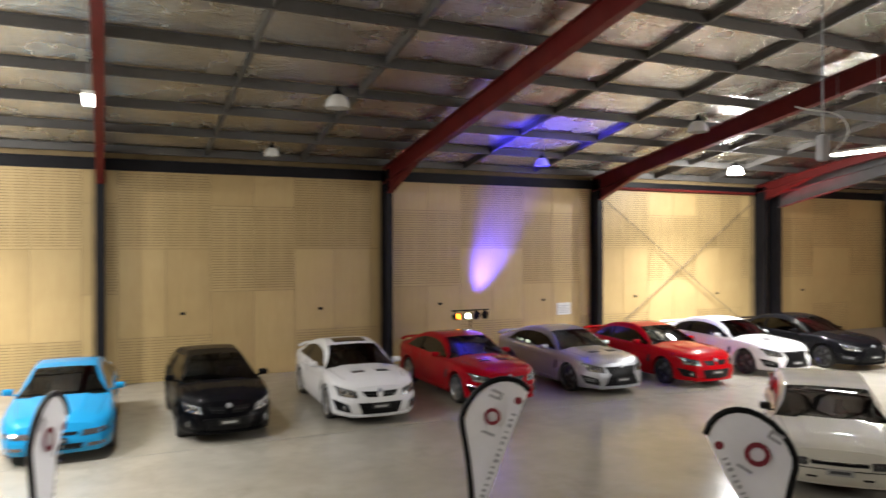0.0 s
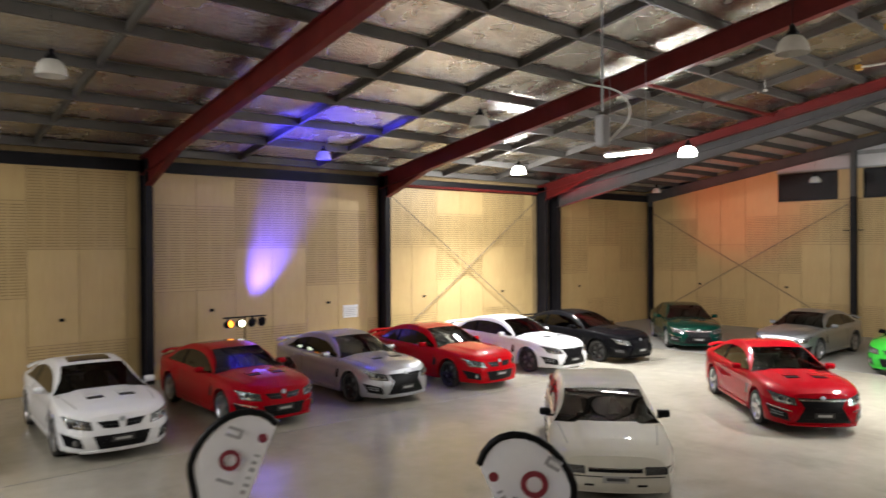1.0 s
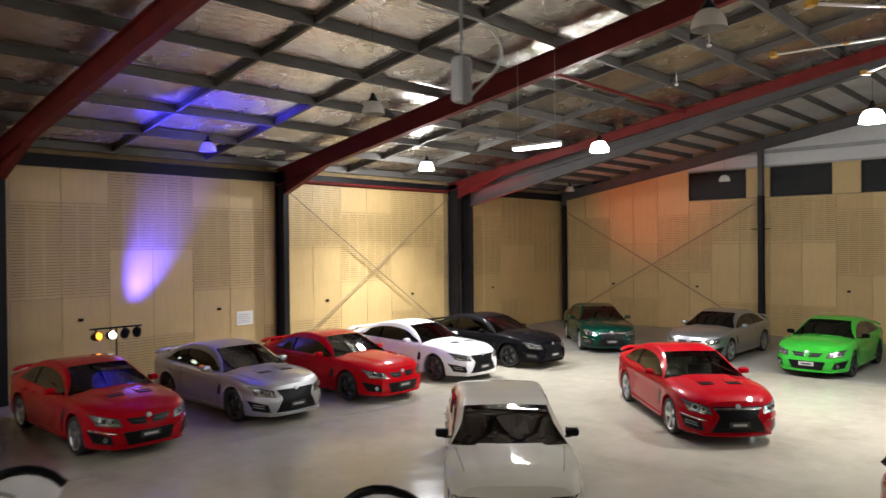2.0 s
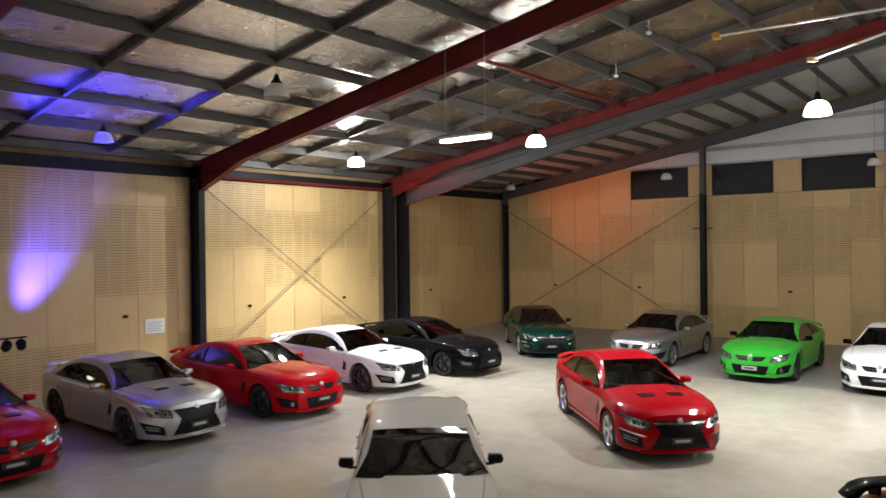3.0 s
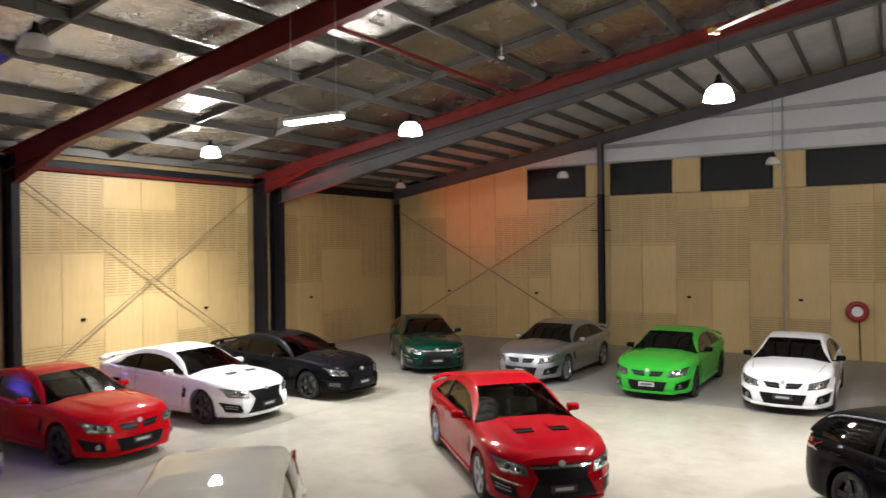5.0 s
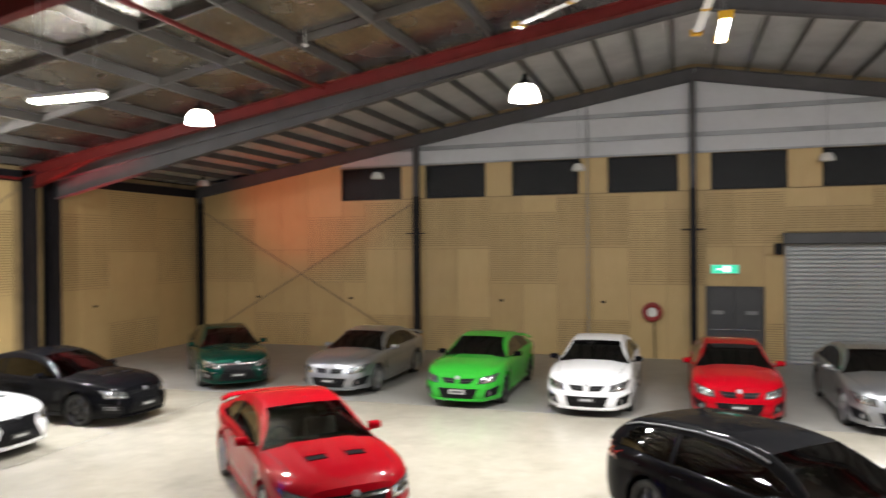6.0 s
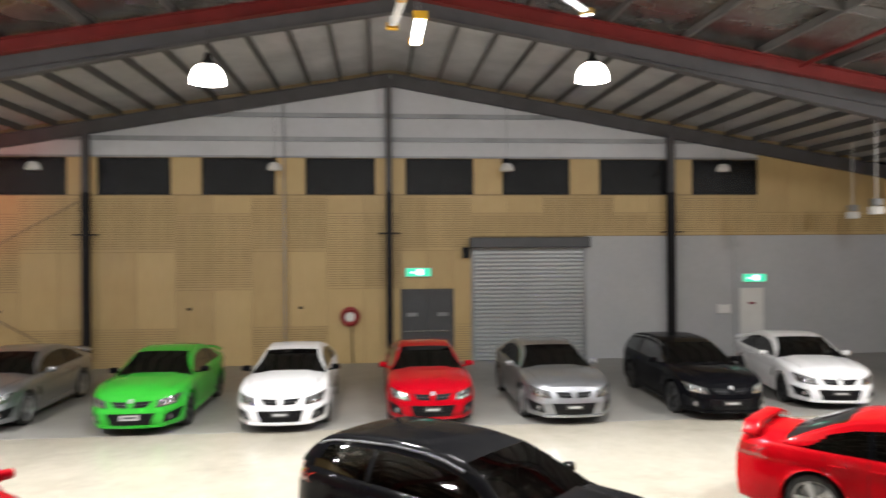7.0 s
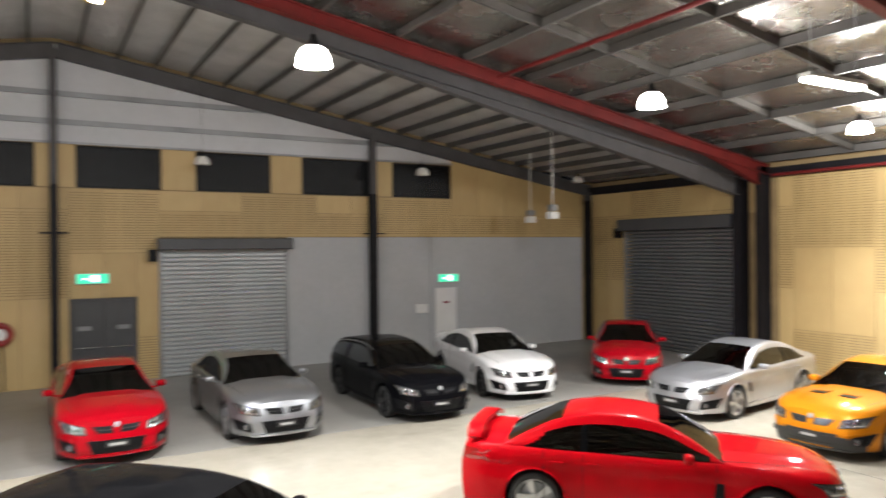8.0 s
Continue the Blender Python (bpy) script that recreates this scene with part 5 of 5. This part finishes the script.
batten((12.74, 11.3, 5.86), 90, 1.25, True, rafter_top(11.3) + 0.225 - 5.86)
lamp("tube_light", "AREA", (12.74, 11.3, 5.80), 160, WARM, target=(12.74, 11.3, 0), shape=(0.2, 1.2))
batten((12.74, -6.0, 5.86), 90, 1.25, True, rafter_top(-6.0) + 0.225 - 5.86)
lamp("tube_light", "AREA", (12.74, -6.0, 5.80), 160, WARM, target=(12.74, -6.0, 0), shape=(0.2, 1.2))
batten((18.35, 2.4, 7.5), 0, 1.5, True, rafter_top(2.4) + 0.2 - 7.5, True)
lamp("tube_light", "AREA", (18.35, 2.4, 7.44), 160, WARM, target=(18.35, 2.4, 0), shape=(1.4, 0.2))
batten((-3.2, 14.0, 6.2), 90, 0.9, True, rafter_top(14) + 0.225 - 6.2)
lamp("tube_light", "AREA", (-3.2, 14.0, 6.14), 160, WARM, target=(-3.2, 14.0, 0), shape=(0.2, 0.9))

# ---- wall fittings ----
for wx in (-0.98, 2.96, 6.95, 10.92, 15.0, 19.1, 24.0):
    s = box("power_outlet", wx - 0.065, wx + 0.065, YN - 0.03, YN - 0.001, 1.81, 1.89, M_BLACK, None, "", 0.006)
    tagged(s, "small black power outlet on the plywood", "power outlet", "power outlets on the plywood walls")
for wy in (18.83, 14.86, 9.08, 5.58):
    s = box("power_outlet", XE - 0.03, XE - 0.001, wy - 0.065, wy + 0.065, 1.80, 1.88, M_BLACK, None, "", 0.006)
    tagged(s, "small black power outlet on the plywood", "power outlet", "power outlets on the plywood walls")
nb = base("notice_board", (11.78, YN, 1.3), label="small white notice sheet on the plywood wall", category="notice")
box("sheet", -0.29, 0.29, -0.02, -0.001, 0, 0.42, M_WHITE, nb, "", 0.004)
for q in range(5):
    box("text_bar", -0.22, 0.22 - 0.06 * (q % 2), -0.023, -0.0205, 0.07 + q * 0.06, 0.09 + q * 0.06, M_FLAGGREY, nb)


def exit_sign(y, z):
    g = base("exit_sign", (XE - 0.02, y, z), label="lit green exit sign above a door", category="exit sign", group="exit signs")
    box("case", -0.10, -0.005, -0.42, 0.42, 0, 0.30, M_WHITE, g, "", 0.015)
    box("green_face", -0.108, -0.101, -0.40, 0.40, 0.02, 0.28, M_EXIT, g, "glowing green face")
    box("white_shape", -0.112, -0.1085, -0.16, 0.04, 0.06, 0.25, M_EXITWHITE, g)
    box("white_bar", -0.112, -0.1085, 0.06, 0.24, 0.12, 0.17, M_EXITWHITE, g)


exit_sign(1.78, 2.80)
exit_sign(-9.68, 2.50)
g = base("hose_reel", (XE - 0.12, 4.0, 1.54), label="red fire hose reel on the end wall", category="hose reel")
face = pose(0, 0, 0, 0, -90, 0)
mesh_ob("reel", *moved(lathe_data([(0.12, -0.08), (0.30, -0.08), (0.32, -0.05), (0.32, 0.05), (0.30, 0.08), (0.16, 0.085), (0.16, 0.06)], 32), face), M_REEL, g, "", True)
mesh_ob("hub", *moved(lathe_data([(0.16, 0.05), (0.155, 0.09), (0.001, 0.095)], 24), face), M_WHITE, g, "white round centre plate")
box("bracket", 0.0, 0.12, -0.05, 0.05, -0.2, 0.1, M_REEL, g)
rod("hose_tail", (-0.02, -0.05, -0.32), (0.0, -0.08, -1.5), 0.02, M_BLACK, g)

# ---- wall bracing ----


def brace(a, b, n):
    r = mesh_ob("brace_rod", *sweep_data([(p * 0.024, q * 0.024) for p, q in ring(0.7, 8)], a, b), M_BRACE)
    tagged(r, "slanting steel brace before the plywood wall", "brace", "cross braces")


yb = YN - 0.16
brace((13.25, yb, 5.55), (20.95, yb, 0.25), 0)
brace((13.25, yb - 0.03, 0.25), (20.95, yb - 0.03, 5.55), 0)
xb = XE - 0.36
brace((xb, 21.2, 5.25), (xb, 12.3, 0.25), 0)
brace((xb - 0.03, 21.2, 0.25), (xb - 0.03, 12.3, 5.25), 0)

# ---- stage lights on a stand ----
g = base("stage_light_stand", (7.0, 19.6, 0), label="black stand with a bar of four stage lights", category="stage lights")
rod("pole", (0, 0, 0.25), (0, 0, 1.8), 0.02, M_BLACK, g)
for q in range(3):
    a = 2 * math.pi * q / 3
    rod("leg", (0, 0, 0.55), (0.5 * math.cos(a), 0.5 * math.sin(a), 0.0), 0.014, M_BLACK, g)
box("cross_bar", -0.62, 0.62, -0.02, 0.02, 1.78, 1.82, M_BLACK, g)
for q, (dx, lens) in enumerate(((-0.48, M_AMBER), (-0.14, M_SPOTWHITE), (0.2, M_BLACK), (0.5, M_BLACK))):
    tilt = pose(dx, 0, 1.62, 80 if q < 2 else 55, 0, 20 - 15 * q)
    can = mesh_ob("can", *moved(lathe_data([(0.001, -0.12), (0.07, -0.11), (0.10, -0.05), (0.105, 0.12), (0.095, 0.12), (0.09, 0.0)], 18), tilt), M_BLACK, g, "", True)
    mesh_ob("lens", *moved(lathe_data([(0.092, 0.095), (0.06, 0.108), (0.001, 0.112)], 18), tilt), lens, can)
    box("yoke", dx - 0.012, dx + 0.012, -0.03, 0.03, 1.70, 1.79, M_BLACK, g)
VIOLET = (0.055, 0.045, 1.0)
lamp("violet_beam", "SPOT", (7.95, 20.95, 1.5), 7000, VIOLET, 0.16, (8.8, 21.65, 3.5), 40, 1.0)
lamp("violet_roof_beam", "SPOT", (7.6, 19.9, 1.7), 21000, VIOLET, 0.05, (8.6, 18.2, 6.7), 36, 0.7)
floor_can = base("floor_stage_light", (19.2, 20.7, 0), label="black stage light on the floor throwing orange light", category="stage light")
tilt = pose(0, 0, 0.2, -58, 0, -112)
can = mesh_ob("can", *moved(lathe_data([(0.001, -0.12), (0.07, -0.11), (0.10, -0.05), (0.105, 0.12), (0.095, 0.12), (0.09, 0.0)], 18), tilt), M_BLACK, floor_can, "", True)
box("foot", -0.12, 0.12, -0.1, 0.1, 0, 0.06, M_BLACK, floor_can)
lamp("orange_beam", "SPOT", (19.5, 20.6, 0.5), 1800, (1.0, 0.075, 0.025), 0.06, (29.4, 16.6, 6.4), 38, 0.95)
lamp("red_roof_beam", "SPOT", (19.4, 20.6, 0.5), 3600, (1.0, 0.03, 0.07), 0.06, (22.0, 19.6, 5.2), 34, 0.95)

# ---- hung device on a drop pole ----
g = base("hung_projector", (1.9, 4.0, 4.43), label="white boxed device on a drop pole with a looped cable", category="projector")
rod("pole", (0, 0, 0.12), (0, 0, rafter_top(4.0) + 0.225 - 4.43), 0.007, M_GALV, g, 10)
box("case", -0.037, 0.037, -0.037, 0.037, -0.10, 0.10, M_FLAGGREY, g, "", 0.02)
cu = bpy.data.curves.new("cable", "CURVE")
cu.dimensions, cu.bevel_depth = "3D", 0.006
sp = cu.splines.new("BEZIER")
sp.bezier_points.add(2)
for bp, co in zip(sp.bezier_points, ((0.02, 0.0, -0.1), (0.14, -0.1, 0.16), (-0.14, 0.12, 0.32))):
    bp.co, bp.handle_left_type, bp.handle_right_type = co, "AUTO", "AUTO"
cb = new("cable", cu)
cb.parent = g
cu.materials.append(M_WHITE)
for px, py in ((24.5, -10.6), (27.5, -12.0)):
    g = base("hung_speaker", (px, py, 4.8), label="small white device on a thin drop pole", category="speaker", group="hung devices by the corner")
    rod("pole", (0, 0, 0.2), (0, 0, rafter_top(py) + 0.225 - 4.8), 0.016, M_WHITE, g, 8)
    box("bracket", -0.12, 0.12, -0.12, 0.12, 0.02, 0.22, M_GALV, g, "", 0.02)
    box("case", -0.13, 0.13, -0.16, 0.16, -0.22, 0.0, M_WHITE, g, "", 0.03)

# ---- giant ceiling fan near the ridge ----
FANX, FANY, FANZ = 12.35, 2.6, 6.8
g = base("ceiling_fan", (FANX, FANY, FANZ), label="giant ceiling fan with eight white blades and yellow tips", category="ceiling fan")
mesh_ob("hub", *lathe_data([(0.001, -0.10), (0.30, -0.10), (0.34, -0.04), (0.34, 0.05), (0.22, 0.10), (0.18, 0.36), (0.06, 0.40), (0.001, 0.40)], 28), M_GALV, g, "", True)
rod("drop_tube", (0, 0, 0.38), (0, 0, rafter_top(FANY) - 0.1 - FANZ), 0.06, M_WHITE, g, 14)
box("mount_beam", -0.2, 0.75, -0.1, 0.1, rafter_top(FANY) - 0.2 - FANZ, rafter_top(FANY) - 0.05 - FANZ, M_GREYBEAM, g)
airfoil = [(-0.06, -0.006), (-0.02, -0.016), (0.035, -0.010), (0.06, 0.003), (0.02, 0.016), (-0.03, 0.014)]
for q in range(8):
    a = radians(5 + 45 * q)
    d = Vector((math.cos(a), math.sin(a), 0))
    blade = mesh_ob("blade", *sweep_data(airfoil, d * 0.32, d * 3.42), M_WHITE, g)
    mesh_ob("tip", *sweep_data([(-0.085, -0.04), (0.075, -0.04), (0.075, 0.035), (-0.085, 0.035)], d * 3.40, d * 3.50), M_YELLOW, blade, "yellow blade tip")
    mesh_ob("band", *sweep_data([(p * 1.08, r * 1.25) for p, r in airfoil], d * 2.35, d * 2.43), M_YELLOW, blade, "yellow band round the blade")
for q in range(4):
    a = radians(30 + 90 * q)
    e = Vector((4.2 * math.cos(a), 4.2 * math.sin(a), 0))
    e.z = rafter_top(FANY + e.y) - 0.05 - FANZ
    rod("guy_wire", (0.1 * math.cos(a), 0.1 * math.sin(a), 0.45), e, 0.006, M_GALV, g, 5)

for dx, dy in ((16.2, 8.83), (18.3, 10.6), (16.2, -3.5)):
    z = rafter_top(dy)
    g = base("smoke_detector", (dx, dy, z - 0.07), label="small white smoke detector under a purlin", category="smoke detector", group="smoke detectors")
    mesh_ob("dome", *lathe_data([(0.001, -0.02), (0.04, -0.015), (0.06, 0.015), (0.06, 0.04), (0.001, 0.04)], 16), M_WHITE, g, "", True)
    rod("stem", (0, 0, 0.04), (0, 0, 0.29), 0.012, M_WHITE, g, 6)

# ---- teardrop banners ----


def banner(at, rz, height, label, fall=0.86, ring=0.125, tilt=-0.5):
    """A teardrop flag: a straight back edge up to a bowed top that falls over to the front."""
    g = base("teardrop_banner", at, rz, label, "banner", "teardrop banners")
    n = 26
    edge = []
    for q in range(n + 1):
        t = q / n
        if t < 0.6:
            edge.append((-0.30 * (t / 0.6) ** 1.5, 0.25 + (height - 0.75) * t / 0.6))
        else:
            a = math.pi * (t - 0.6) / 0.4
            edge.append((0.08 - 0.38 * math.cos(a * fall), height - 0.50 + 0.50 * math.sin(a * fall)))
    edge = [(x * 1.15 + 0.17 * max(0, z - 0.3), z) for x, z in edge]
    tip = edge[-1]
    V = []
    m = 8
    for q, (x, z) in enumerate(edge):
        t = q / n
        fx, fz = (0.02 + (tip[0] - 0.02) * t, 0.3 + (tip[1] - 0.3) * t)
        for j in range(m + 1):
            u = j / m
            px, pz = x + (fx - x) * u, z + (fz - z) * u
            V.append((px, 0.03 * math.sin(px * 6 + pz * 3) * u, pz))
    F = grid_faces(n + 1, m + 1)
    k = len(V)
    V += [(x, y + 0.004, z) for x, y, z in V]
    F += [tuple(i + k for i in f[::-1]) for f in F]
    cloth = mesh_ob("cloth", V, F, M_FLAG, g, "white printed cloth", True)
    cu = bpy.data.curves.new("pole", "CURVE")
    cu.dimensions, cu.bevel_depth = "3D", 0.034
    sp = cu.splines.new("POLY")
    sp.points.add(n + 1)
    for p, (x, z) in zip(sp.points, [(0.0, 0.0)] + edge):
        p.co = (x, 0.002, z, 1)
    pole = new("pole", cu)
    pole.parent = g
    cu.materials.append(M_BLACK)
    box("foot", -0.3, 0.3, -0.3, 0.3, 0, 0.03, M_BLACK, g, "", 0.008)
    # plain shapes for the print: a ring, heavy bars and small lines
    c = (0.02 + 0.17 * (height - 0.8), height - 0.44)
    for e in (-1, 1):
        yo = -0.035 if e < 0 else 0.037
        ringv = [(c[0] + r * math.cos(a), yo, c[1] + r * math.sin(a)) for r in (ring * 0.58, ring) for a in np.linspace(0, 2 * math.pi, 25)[:-1]]
        rf = [(i, (i + 1) % 24, 24 + (i + 1) % 24, 24 + i) for i in range(24)]
        mesh_ob("print_ring", *join_data((ringv, rf), ([(x, y + 0.002 * e, z) for x, y, z in ringv], [f[::-1] for f in rf])), M_FLAGRED, cloth, "dark red printed ring")
        turn = Matrix.Translation((c[0], yo, c[1])) @ Matrix.Rotation(tilt, 4, "Y")
        for bx, bz, bw, bh in ((-0.07, 0.22, 0.12, 0.03), (-0.07, 0.29, 0.12, 0.03), (0.0, 0.255, 0.03, 0.09), (0.03, -0.20, 0.16, 0.03)):
            mesh_ob("print_bar", *moved(box_data(bx - bw / 2, bx + bw / 2, -0.001, 0.001, bz - bh / 2, bz + bh / 2), turn), M_FLAGGREY, cloth)
        run = Vector((tip[0] - 0.02, 0, tip[1] - 0.3))
        lean = math.atan2(run.x, run.z)
        inward = -1 if edge[n // 2][0] < 0.02 + run.x * 0.5 else 1
        for q in range(15):
            t = 0.28 + 0.040 * q
            at_text = Matrix.Translation((0.02 + run.x * t + inward * 0.075, yo, 0.3 + run.z * t)) @ Matrix.Rotation(lean, 4, "Y")
            mesh_ob("print_text", *moved(box_data(-0.028, 0.028 - 0.01 * (q % 2), -0.001, 0.001, -0.020, 0.018 - 0.008 * (q % 3)), at_text), M_FLAGGREY, cloth)
        spot = Matrix.Translation((0.02 + run.x * 0.93 + inward * 0.085, yo, 0.3 + run.z * 0.93))
        mesh_ob("print_spot", *moved(lathe_data([(0.001, -0.001), (0.045, -0.001), (0.045, 0.001), (0.001, 0.001)], 16, "y"), spot), M_FLAGRED, cloth, "small dark red printed mark")
    return g


banner((0.93, 7.85, 0), -25, 2.15, "white teardrop banner with a dark red ring, standing on the floor", 0.74, 0.10, 0.4)
banner((3.27, 5.5, 0), 131, 2.0, "white teardrop banner with a black bowed pole")
banner((-3.6, 8.6, 0), 70, 2.15, "white teardrop banner on a black bowed pole")

build_sheets()
